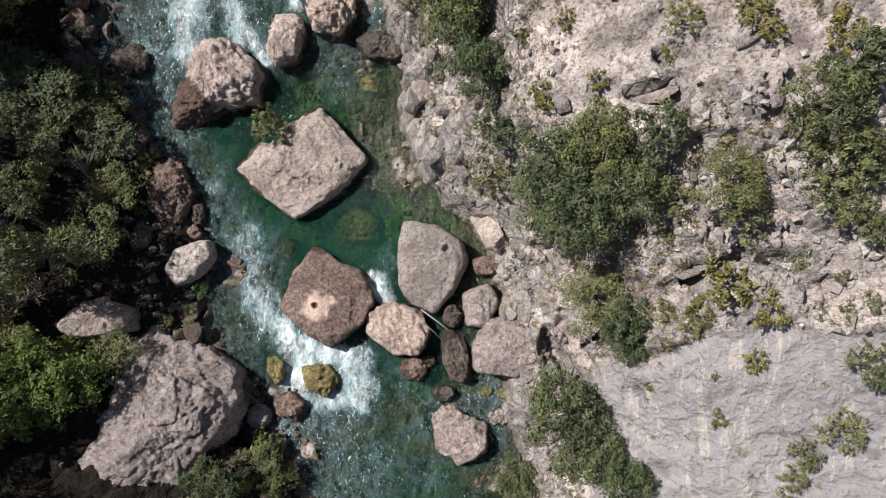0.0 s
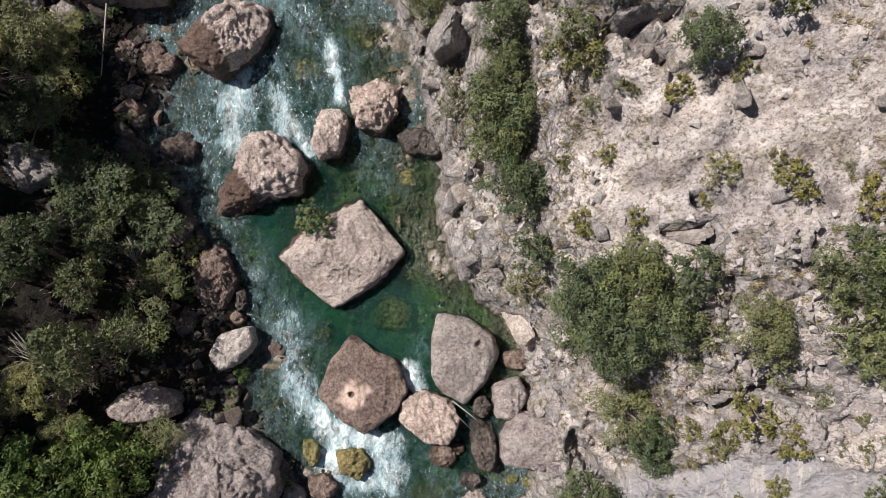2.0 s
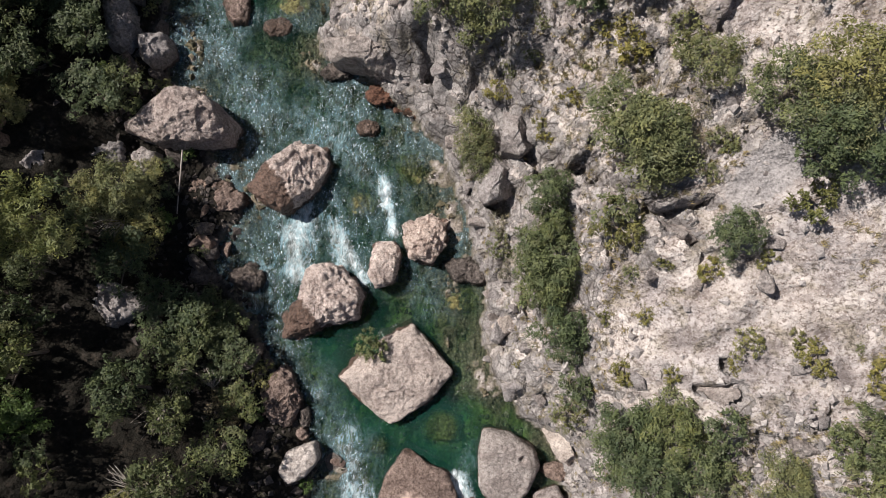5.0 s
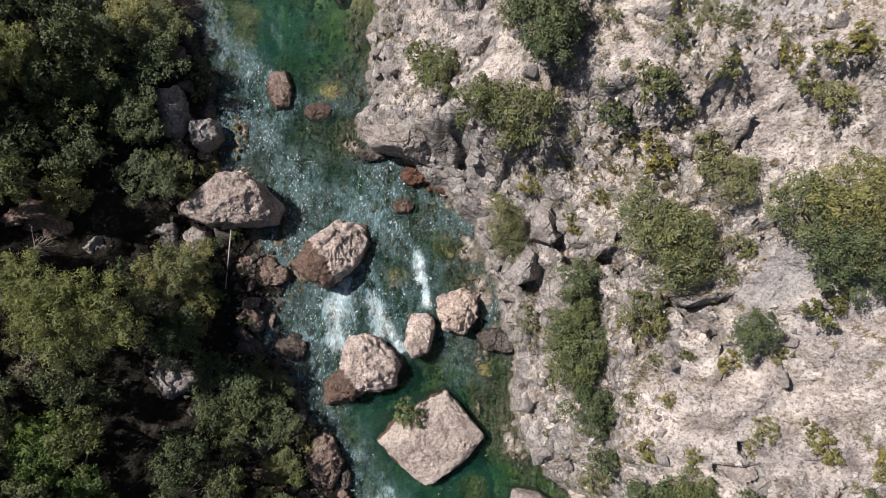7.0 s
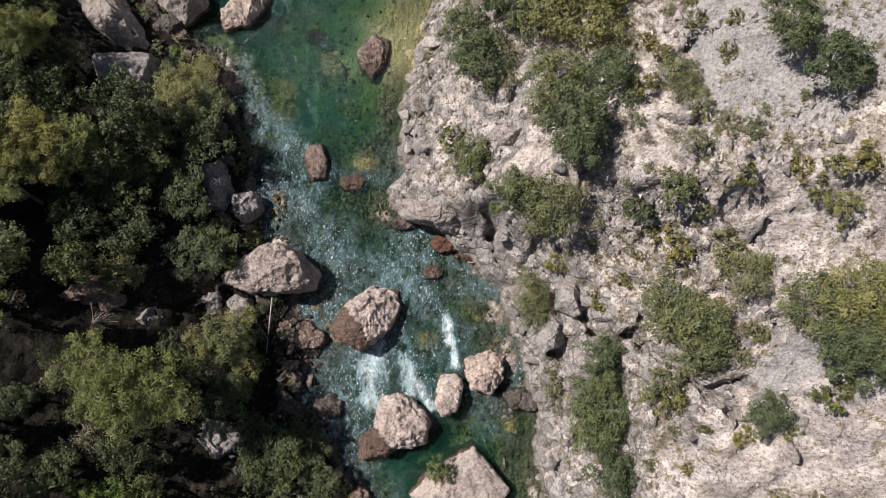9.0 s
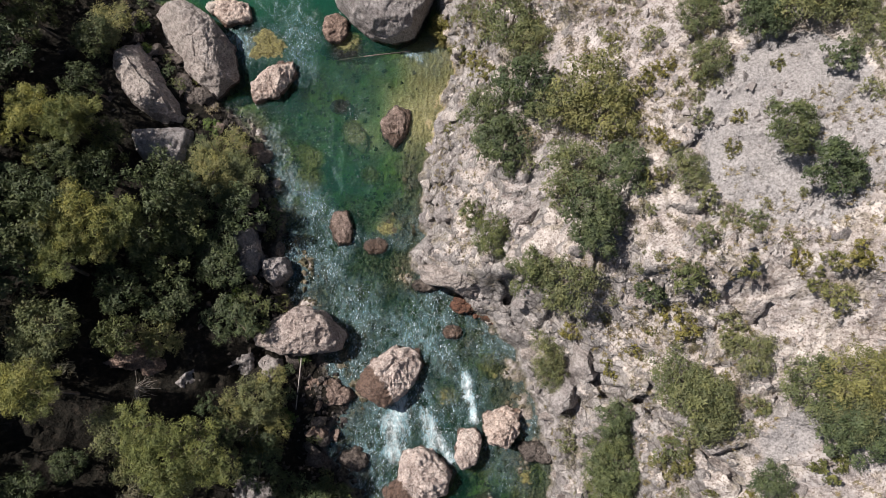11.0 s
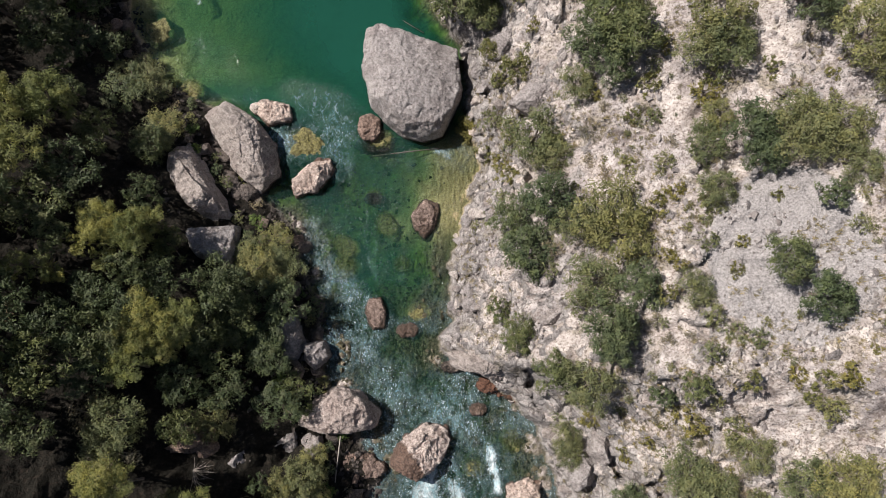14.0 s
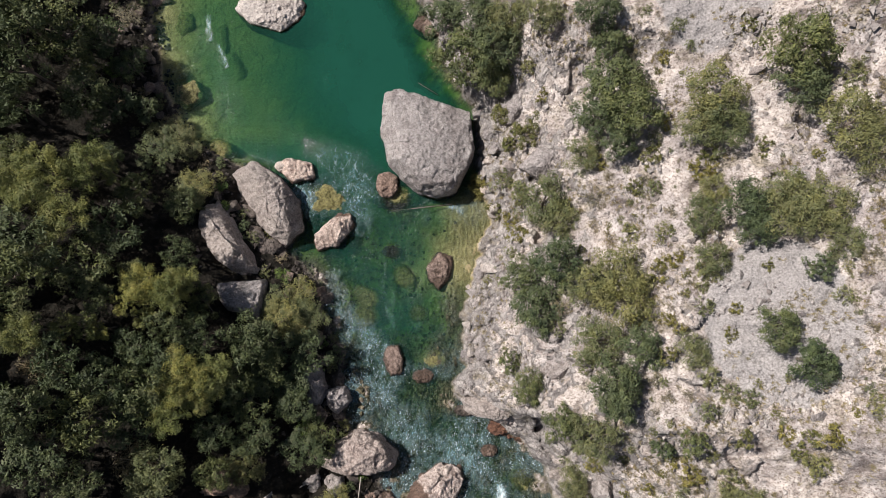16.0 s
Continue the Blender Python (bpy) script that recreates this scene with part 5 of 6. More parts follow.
# those from x -31.9 and -30.78 paint sun glints on calm water as foam
FOAM += [(-21.12, 33.04, -19.21, 29.16, 1.48, 0.33), (-23.78, 40.17, -22.16, 39, 0.87, 0.35), (-31.9, 54.08, -31.44, 52.21, 0.27, 0.5), (-30.78, 51.77, -30.06, 50.02, 0.27, 0.5), (-22.01, 43.03, -18.59, 40.87, 1.52, 0.3), (-21.62, 31.88, -18.41, 28.82, 1.36, 0.36), (-16.39, 32.22, -16.16, 29.59, 0.41, 0.25), (-14.15, 31.41, -14.57, 29.29, 0.61, 0.22), (-12.38, 29.35, -11.42, 30.79, 0.47, 0.18), (-16.7, 28.18, -16.96, 26.46, 0.54, 0.4), (-15.47, 26.54, -16.56, 24.6, 1, 0.3), (-18.59, 40.64, -20.7, 37.46, 0.8, 0.3)]

# ---- ground: one sheet, fine near the river, coarse towards the horizon ----
def spread(lo, hi, step, far):
    core = np.arange(lo, hi + step / 2, step)
    out, d, s = [], 0.0, step
    while d < far:
        s *= 1.22
        d += s
        out.append(d)
    out = np.array(out)
    return np.concatenate([(lo - out)[::-1], core, hi + out])


gx, gy = spread(-44, 18, 0.165, 900), spread(-13, 59, 0.165, 900)
GX, GY = [a.ravel() for a in np.meshgrid(gx, gy)]
GZ = land(GX, GY)
gp = np.stack([GX, GY, GZ], 1)
lb, rb = banks(GX, GY)
g_water = table(LEVEL, GY)
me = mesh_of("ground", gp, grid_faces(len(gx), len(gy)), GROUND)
on_right, on_left, in_river = GX - rb, lb - GX, np.minimum(rb - GX, GX - lb)
attribute(me, "bed", smooth(0.14, -0.02, GZ - g_water) * (in_river > -0.8))
attribute(me, "sand", 0.95 * sand_zone(GX, GY))
attribute(me, "deep", smooth(0.15, 0.5, g_water - GZ) * (0.25 + 0.75 * np.maximum(smooth(13, 10, GY), smooth(27, 30, GY))) * (1 - 0.8 * sand_zone(GX, GY)))
# where the shade-darkened litter lies
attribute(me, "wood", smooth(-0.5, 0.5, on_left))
gz2 = GZ.reshape(len(gy), len(gx))
sy, sx = np.gradient(gz2, gy, gx)
steep = np.hypot(sx, sy).ravel()
attribute(me, "rock", np.clip(0.16 + smooth(0.8, 1.7, steep) * 0.7 + 0.45 * smooth(3.0, 0.5, on_right) - 0.4 * bare_zone(GX, GY), -0.4, 1) * (on_right > -0.3))
attribute(me, "slab", slab_zone(GX, GY) * 0.92)
attribute(me, "scree", 0.75 * scree_zone(GX, GY) * (1 - 0.8 * bare_zone(GX, GY)))
ground = tagged(new("ground", me), "pale rocky gorge slopes, wooded bank and gravel river bed", "ground", kind="structure")


def ground_at(x, y):
    """Height of the sheet at one place."""
    i = int(np.clip(np.searchsorted(gx, x) - 1, 0, len(gx) - 2))
    j = int(np.clip(np.searchsorted(gy, y) - 1, 0, len(gy) - 2))
    u, v = (x - gx[i]) / (gx[i + 1] - gx[i]), (y - gy[j]) / (gy[j + 1] - gy[j])
    return float((gz2[j, i] * (1 - u) + gz2[j, i + 1] * u) * (1 - v) + (gz2[j + 1, i] * (1 - u) + gz2[j + 1, i + 1] * u) * v)


# ---- water: one sheet between the banks ----
wx, wy = spread(-38, 6, 0.16, 140), spread(-14, 60, 0.16, 260)
WX, WY = [a.ravel() for a in np.meshgrid(wx, wy)]
foam = np.zeros(len(WX))
wp = np.stack([WX, WY, WX * 0], 1)
bend = np.stack([0.35 * fbm(wp, 1.1, 3, seed=61.0), 0.35 * fbm(wp, 1.1, 3, seed=67.0)], 1)
for x0, y0, x1, y1, width, power in FOAM:
    a, d = np.array((x0, y0)), np.array((x1 - x0, y1 - y0))
    rel = wp[:, :2] + bend * min(1.0, 1.2 * width) - a
    s = np.clip(rel @ d / max(d @ d, 1e-6), 0, 1)
    dist = np.hypot(*(rel - s[:, None] * d).T)
    foam = np.maximum(foam, power * smooth(1.35, 0.25, dist / width))
riffle = np.interp(WY, [-30, -12, -5, -1, 2, 9, 12, 17, 26, 29, 33, 37, 40, 41.5, 43, 60], [0.35, 0.35, 0.5, 0.5, 0.2, 0.2, 0.62, 0.75, 0.62, 0.3, 0.1, 0.2, 0.45, 0.25, 0.02, 0.02])
wl_left, wl_right = banks(WX, WY)
across = np.clip((WX - wl_left) / np.maximum(wl_right - wl_left, 0.1), 0, 1)
beside = smooth(0, 3, WY) * smooth(14, 11, WY) * (1 - smooth(0.04, 0.38, across))
chop = np.clip(0.5 * beside + riffle * (1 + 0.6 * fbm(wp, 2.5, 3, seed=71.0)) + 0.5 * foam + 0.35 * riffle * (1 - smooth(0.2, 0.6, across)), 0, 1.2)
WZ = table(LEVEL, WY) + (0.001 + 0.07 * np.clip(chop, 0, 1)) * fbm(wp * np.array((1.4, 0.8, 1)), 0.6, 3, seed=81.0) + 0.12 * foam * fbm(wp, 0.5, 3, seed=83.0)
keep = (WX > wl_left - 1.2) & (WX < wl_right + 0.9)
wf = grid_faces(len(wx), len(wy))
wf = wf[keep[wf].all(1)]
used, back = np.unique(wf, return_inverse=True)
me = mesh_of("water", np.stack([WX, WY, WZ], 1)[used], back.reshape(wf.shape), WATER)
attribute(me, "foam", foam[used])
attribute(me, "chop", chop[used])
deep = np.clip(table(LEVEL, WY) - land(WX, WY), 0.02, 4)
for b in BOULDERS:
    if b[1] < 0.05:
        reach = float(np.mean(np.hypot(*np.array(b[5]).T)))
        off = np.hypot(WX - b[4][0], WY - b[4][1]) / reach
        deep = np.minimum(deep, np.maximum(-b[1], 0.03) + 2.2 * np.maximum(off - 0.62, 0) * reach)
attribute(me, "depth", deep[used])
river = tagged(new("water", me), "clear green mountain river with white rapids", "river", kind="structure")


# ---- boulders ----
def plan_radius(corners, angles):
    """How far the plan reaches from its middle at each angle, with softened corners."""
    c = np.array(corners)
    out = []
    for a in angles:
        d = np.array((math.cos(a), math.sin(a)))
        best = 0.0
        for p, q in zip(c, np.roll(c, -1, 0)):
            e = q - p
            det = d[0] * -e[1] + e[0] * d[1]
            if abs(det) < 1e-9:
                continue
            s = (p[0] * -e[1] + e[0] * p[1]) / det
            u = (d[0] * p[1] - d[1] * p[0]) / det
            if s > 0 and -1e-6 <= u <= 1 + 1e-6:
                best = max(best, s)
        out.append(best)
    r = np.array(out)
    r[r < 0.05] = r[r > 0.05].min() if (r > 0.05).any() else 0.3
    return 0.25 * np.roll(r, 1) + 0.5 * r + 0.25 * np.roll(r, -1)


def chunks(p, size, seed):
    """Broken stone: planes that meet at sharp steps, each tilted its own way, from -1 to 1."""
    warp = np.stack([fbm(p, size * 1.6, 2, seed=seed * 0.7 + k * 31.0) for k in range(3)], 1)
    w = p / size + 0.5 * warp
    i = np.floor(w).astype(np.int64)
    u = w - i - 0.5
    key = i[:, 2] * 7 + seed
    return 0.55 * hash3(i[:, 0], i[:, 1], key) + 0.5 * sum(u[:, k] * hash3(i[:, 0], i[:, 1], key + 1000 * (k + 1)) for k in range(3))


def boulder_mesh(name, corners, z_base, z_top, water, flat, rough, material, seed, folds=0.0, cuts=(), holes=(), foot=1.10):
    """A rock: a rounded plan raised through shoulder and top, planed by random facets, then worn by noise. Origin at the base's middle."""
    rng = np.random.default_rng(seed)
    size = float(np.mean(np.hypot(*np.array(corners).T)))
    n = int(np.clip(58 * size, 46, 220))
    m = int(np.clip(27 * size, 20, 78))
    ang = np.linspace(0, 2 * np.pi, n, endpoint=False)
    rad = plan_radius(corners, ang)
    h = z_top - z_base
    free = max(z_top - max(water, z_base + 0.2), 0.35)
    edge = free * (1.0 - 0.75 * flat) + 0.05
    rim = h - edge
    tilt = rng.normal(0, 0.07, 2)
    rows = []
    for v in np.linspace(0, 1, m):
        if v < 0.35:
            u = v / 0.35
            f, z = foot + (1.0 - foot) * u, u * rim
        else:
            u = (v - 0.35) / 0.65
            f = (1 - u) ** 0.9
            z = rim + edge * (1 - f ** (2.0 + 6 * flat))
        rows.append(np.stack([rad * f * np.cos(ang), rad * f * np.sin(ang), np.full(n, z)], 1))
    p = np.concatenate(rows)
    # chipped and planed shoulders
    bearing = np.arctan2(p[:, 1], p[:, 0])
    for k in range(int(12 + 8 * min(rough, 1.2))):
        a = rng.uniform(0, 2 * np.pi)
        d = np.array((math.cos(a), math.sin(a), rng.uniform(0.3, 2.4)))
        d /= np.linalg.norm(d)
        reach = rad[int(a / (2 * np.pi) * n) % n]
        rim_point = np.array((reach * math.cos(a), reach * math.sin(a), rim + rng.uniform(0.35, 0.8) * edge))
        over = np.maximum(p @ d - (rim_point @ d - rng.uniform(0.0, 0.22) * min(free, 0.55 * size)), 0)
        p = p - (over * smooth(0.3, 0.8, np.cos(bearing - a)))[:, None] * d
    for k in range(4):
        a = rng.uniform(0, 2 * np.pi)
        d = np.array((math.cos(a), math.sin(a), rng.uniform(2.5, 6.0)))
        d /= np.linalg.norm(d)
        proj = p @ d
        over = np.maximum(proj - (proj.max() - rng.uniform(0.05, 0.22) * min(free, 0.5 * size)), 0)
        p = p - over[:, None] * d
    stained = np.zeros(len(p))
    for az, up, depth, stain, share in cuts:
        d = np.array((math.cos(radians(az)), math.sin(radians(az)), up))
        d /= np.linalg.norm(d)
        proj = p @ d
        over = np.maximum(proj - (proj.max() - depth), 0)
        stained = np.maximum(stained, stain * smooth(0.0, 0.8, over))
        p = p - share * over[:, None] * d
    p[:, 2] += (p[:, 0] * tilt[0] + p[:, 1] * tilt[1]) * np.clip(p[:, 2] / h, 0, 1) ** 2
    out = p / (np.linalg.norm(p * np.array((1, 1, 1.2)) - np.array((0, 0, h * 0.4)), axis=1)[:, None] + 1e-6)
    out[:, 2] = np.clip(out[:, 2], 0.15, 1)
    s = seed * 1.37
    wear = 0.05 * size ** 0.6 * fbm(p, 0.9 * size ** 0.5, 4, 0.6, s) + 0.10 * rough * (0.25 - np.abs(fbm(p, max(0.42, 0.2 * size), 4, 0.62, s + 5)))
    wear += rough * (0.085 * size ** 0.4 * chunks(p, 0.62 * size ** 0.5, seed) + 0.045 * chunks(p, 0.24 * size ** 0.5, seed + 50)) + 0.04 * fbm(p, 0.2, 3, 0.75, s + 9)
    wear *= 0.5 + 0.5 * rough
    if folds:
        wear += folds * (np.minimum(np.abs(fbm(np.stack([p[:, 0] + p[:, 1] * 0.7, (p[:, 1] - p[:, 0] * 0.7) * 0.22, p[:, 2] * 0.5], 1), 0.5, 2, 0.5, s + 3)), 0.4) * -3.2 + 0.6)
    p = p + wear[:, None] * out
    scar = np.zeros(len(p))
    for hx, hy, hr, pale in holes:
        dist = np.hypot(p[:, 0] - hx, p[:, 1] - hy)
        p[:, 2] -= 1.6 * hr * smooth(1.25, 0.6, dist / hr) * (p[:, 2] > 0.6 * h)
        scar = np.maximum(scar, smooth(pale, 0.5 * pale, dist + 0.35 * pale * fbm(p, 0.5, 3, 0.6, s)) * (p[:, 2] > 0.6 * h) * smooth(0.8, 1.3, dist / hr)) if pale else scar
    faces = []
    for j in range(m - 1):
        a = j * n + np.arange(n)
        b = j * n + (np.arange(n) + 1) % n
        faces.append(np.stack([a, b, b + n, a + n], 1))
    faces = np.concatenate(faces)
    me = mesh_of(name, p, faces, material)
    above = p[:, 2] + z_base - water
    band = 0.3 if material.name in ("pale_limestone", "grey_limestone", "rosy_grey_limestone", "white_limestone") else 0.6
    attribute(me, "scar", scar)
    attribute(me, "wet", np.maximum(smooth(band, 0.03, above), stained) if z_top > water + 0.1 else np.full(len(p), 1.0))
    return me


for i, (look_, height, flat, rough, middle, corners, label, cuts, holes) in enumerate(BOULDERS):
    w = float(table(LEVEL, middle[1]))
    zs = [ground_at(middle[0] + a * 0.8, middle[1] + b * 0.8) for a, b in corners]
    base = min(min(zs), w) - 0.15
    top = max(w + height, base + 0.5)
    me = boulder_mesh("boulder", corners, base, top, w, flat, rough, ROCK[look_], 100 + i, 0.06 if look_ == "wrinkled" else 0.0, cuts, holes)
    ob = tagged(new("boulder", me), label, "boulder", "boulders of the gorge")
    ob.location = (*middle, base)

for i, (look_, height, flat, rough, middle, corners, label) in enumerate(OUTCROPS):
    zs = [ground_at(middle[0] + a * 0.9, middle[1] + b * 0.9) for a, b in corners]
    zm = float(land([middle[0]], [middle[1]], False)[0])
    base = min(zs) - 0.3
    top = max(zm + height, base + 0.6)
    w = float(table(LEVEL, middle[1]))
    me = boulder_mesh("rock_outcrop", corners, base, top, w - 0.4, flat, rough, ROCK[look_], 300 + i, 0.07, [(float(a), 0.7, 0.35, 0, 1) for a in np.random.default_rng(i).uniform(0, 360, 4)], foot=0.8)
    ob = tagged(new("rock_outcrop", me), label, "rock", "limestone outcrops")
    ob.location = (*middle, base)


# ---- trees and shrubs ----
def cone(p, q, r0, r1, sides=6):
    p, q = Vector(p), Vector(q)
    d = (q - p).normalized()
    u = d.orthogonal().normalized()
    v = d.cross(u)
    vs, fs = [], []
    for c, r in ((p, r0), (p.lerp(q, 0.5) + u * r0 * 0.6, (r0 + r1) / 2), (q, r1)):
        for k in range(sides):
            a = 2 * math.pi * k / sides
            vs.append(tuple(c + (u * math.cos(a) + v * math.sin(a)) * r))
    for ring in (0, 1):
        for k in range(sides):
            a, b = ring * sides + k, ring * sides + (k + 1) % sides
            fs.append((a, b, b + sides, a + sides))
    fs.append(tuple(range(2 * sides, 3 * sides)))
    return vs, fs


def leaves(rng, centres, facing, spread_, count, size, long=1.5, upward=0.35):
    """Leaf blades strewn round the centres, turned roughly the way each tuft faces."""
    n = len(centres) * count
    c = np.repeat(np.array(centres), count, 0) + rng.normal(0, 1, (n, 3)) * np.array(spread_)
    nor = 1.05 * np.repeat(np.array(facing), count, 0) + rng.normal(0, 0.55, (n, 3)) + np.array((0, 0, upward))
    nor /= np.linalg.norm(nor, axis=1)[:, None]
    u = np.cross(nor, rng.normal(0, 1, (n, 3)))
    u /= np.linalg.norm(u, axis=1)[:, None] + 1e-9
    v = np.cross(nor, u)
    s = size * rng.uniform(0.6, 1.4, n)[:, None]
    p = np.stack([c - u * s * long * 0.5 + v * s * 0.4, c - u * s * long * 0.5 - v * s * 0.4, c + u * s * long * 0.6], 1).reshape(-1, 3)
    return p, np.arange(n * 3).reshape(n, 3)


def crown_centres(rng, lobes, tufts):
    """Tufts on the shells of many uneven lobes, thin below and gappy, with the way each one faces."""
    pts, ways = [], []
    for (x, y, z, r, rz), k in zip(lobes, tufts):
        while k > 0:
            d = rng.normal(0, 1, 3)
            d /= np.linalg.norm(d)
            if d[2] < -0.2 and rng.random() < 0.85:
                continue
            f = rng.uniform(0.6, 1.0) ** 0.5
            f *= 1 + 0.25 * vnoise(np.array([[d[0] * 2.3 + x * 3, d[1] * 2.3 + y * 3, d[2] * 2.3 + z * 5]]))[0]
            if rng.random() < 0.12:
                f *= rng.uniform(1.1, 1.5)
            pts.append((x + d[0] * r * f, y + d[1] * r * f, z + d[2] * rz * f))
            ways.append(d)
            k -= 1
    return pts, ways


def plant(kind, seed, radius, height, tuft_count, per_tuft, leaf, label, category, name):
    """One tree or shrub of crown radius 1 when scaled: trunk, limbs, crown."""
    rng = np.random.default_rng(seed)
    root = new(name)
    tagged(root, label, category)
    trunk_top = max(height - 1.0 * radius, height * 0.45)
    lean = rng.normal(0, 0.08, 2) * height
    vs, fs = cone((0, 0, -0.25 * radius), (lean[0], lean[1], trunk_top), 0.07 * radius, 0.04 * radius, 7)
    part("trunk", mesh_of("trunk", vs, fs, BARK), root)
    lobes = []
    count = {"oak": 17, "wood": 15, "olive": 20, "yellow": 10, "bright": 15, "pine": 15, "twig": 10}[kind]
    oval, turn = rng.uniform(0.78, 1.0), rng.uniform(0, 3.14)
    for k in range(count):
        a = 2 * math.pi * (k * 0.382 + rng.uniform(-0.07, 0.07))
        d = radius * (0.84 * math.sqrt((k + 0.6) / count) + rng.uniform(-0.10, 0.13))
        x, y = math.cos(a) * d, math.sin(a) * d * oval
        x, y = x * math.cos(turn) - y * math.sin(turn), x * math.sin(turn) + y * math.cos(turn)
        z = height - radius * (0.30 + 0.5 * (d / radius) ** 2 + rng.uniform(-0.14, 0.2))
        rr = radius * rng.uniform(0.15, 0.33)
        lobes.append((x + lean[0], y + lean[1], z, rr, rr * (0.55 if kind == "pine" else 0.9)))
        if k % (4 if tuft_count > 200 else 6) or k >= 13:
            continue
        vs, fs = cone((lean[0] * 0.8, lean[1] * 0.8, trunk_top * 0.75), (x + lean[0], y + lean[1], z), 0.035 * radius, 0.012 * radius, 5)
        part("limb", mesh_of("limb", vs, fs, BARK), root)
    weights = np.array([l[3] ** 2 for l in lobes])
    tufts = np.maximum(1, (weights / weights.sum() * tuft_count)).astype(int)
    pts, ways = crown_centres(rng, lobes, tufts)
    sp = {"pine": 0.06, "twig": 0.10}.get(kind, 0.058) * radius
    p, f = leaves(rng, pts, ways, (sp, sp, sp * 0.8), per_tuft, leaf, 2.6 if kind in ("pine", "twig") else 1.7)
    part("crown", mesh_of("crown", p, f, LEAF[kind], False), root)
    if kind == "twig":
        for _ in range(4):
            q = pts[rng.integers(len(pts))]
            vs, fs = cone((q[0] * 0.3, q[1] * 0.3, q[2] * 0.6), (q[0] * 1.1, q[1] * 1.1, q[2] * 1.08), 0.02 * radius, 0.008 * radius, 4)
            part("twig", mesh_of("twig", vs, fs, DEAD_WOOD), root, "bare grey twig")
    return root


# kind: versions, tufts, leaves a tuft, leaf size at crown radius 1
SORTS = {
    "oak": ("dense dark green holm oak on the gorge side", "tree", "holm_oak", 300, 20, 0.066, 1.55),
    "wood": ("tall dark green tree in the shaded wood", "tree", "woodland_tree", 180, 17, 0.078, 2.1),
    "olive": ("grey-green leafy shrub rooted in pale rock", "shrub", "shrub", 300, 19, 0.058, 1.3),
    "yellow": ("low yellow-green bush on stony ground", "bush", "bush", 230, 14, 0.08, 0.95),
    "bright": ("bright green leafy bush on the shaded bank", "bush", "leafy_bush", 280, 18, 0.07, 1.3),
    "pine": ("yellow-green pine with tufted crown above dark wood", "tree", "pine", 360, 20, 0.044, 3.0),
    "twig": ("half-dry shrub with bare grey twigs", "shrub", "dry_shrub", 120, 12, 0.07, 1.1),
}
proto = {}
for kind, (label, category, name, tufts, per, leaf, tall) in SORTS.items():
    for big in (0, 1):
        for version in range(3):
            proto[kind, big, version] = [label, category, name, int(tufts * (1.15 if big else 0.3)), int(per * 0.78), leaf * (0.7 if big else 1.2), tall, None]

rng = np.random.default_rng(5)


def set_plant(x, y, r, kind, lift=0.0, group="", squat=1.0):
    key = (kind, 1 if r > 1.1 else 0, int(rng.integers(3)))
    label, category, name, tufts, per, leaf, tall, made = proto[key]
    stretch = squat * float(rng.uniform(0.85, 1.15)) * (float(rng.uniform(0.8, 1.35)) if kind == "wood" else 1.0)
    m = pose(x, y, ground_at(x, y) + lift, 0, 0, float(rng.uniform(0, 360))) @ Matrix.Diagonal((r, r, r * stretch, 1))
    if made is None:
        made = plant(kind, 700 + len(name) * 31 + key[1] * 7 + key[2], 1.0, tall, tufts, per, leaf, label, category, name)
        proto[key][7] = made
        made.matrix_basis = m
        tagged(made, group=group)
        return made
    s = made.scale.copy()
    return copy_thing(made, m @ Matrix.Diagonal((1 / s.x, 1 / s.y, 1 / s.z, 1)))


for x, y, r, kind in RIGHT_TREES:
    set_plant(x, y, 1.1 * r, kind, -0.05, "plants of the gorge")


def clear_of(x, y, r, lists, gap=0.7):
    return all((x - q[0]) ** 2 + (y - q[1]) ** 2 > (gap * (q[2] + r)) ** 2 for q in lists)


ROCK_REACH = [(b, max(math.hypot(*c) for c in b[5])) for b in BOULDERS + OUTCROPS]


def clear_of_rocks(x, y, r):
    """Whether a stem at x, y keeps r from the plan of every large rock."""
    if math.hypot(x + 13.2, y - 2.4) < 1.8:
        return False
    for b, widest in ROCK_REACH:
        dx, dy = x - b[4][0], y - b[4][1]
        d = math.hypot(dx, dy)
        if d < r + widest and d < r + 0.92 * plan_radius(b[5], [math.atan2(dy, dx)])[0]:
            return False
    return True


for x, y, r, kind in LEFT_TREES:
    if clear_of_rocks(x, y, 0.1 * r):
        set_plant(x, y, 1.08 * r, kind, -0.05, "plants of the gorge", 0.62 if kind != "pine" and float(table(LEFT_BANK, y)) - x < 5.0 else 1.0)
# the wood goes on up the left bank and beyond
more = []
for k in range(3200):
    y = float(rng.uniform(-16, 62))
    x = float(table(LEFT_BANK, y)) - float(rng.uniform(3.4, 24))
    r = float(rng.uniform(0.8, 1.7))
    if len(more) < 190 and clear_of(x, y, r, LEFT_TREES, 0.5) and clear_of(x, y, r, more, 0.52) and math.hypot(x + 29.5, y - 19.2) > 4.4 + r and not (y < 5 and x > -21.5) and clear_of_rocks(x, y, 0.45 * r):
        more.append((x, y, r))
        set_plant(x, y, r, "wood", -0.05, "plants of the gorge")
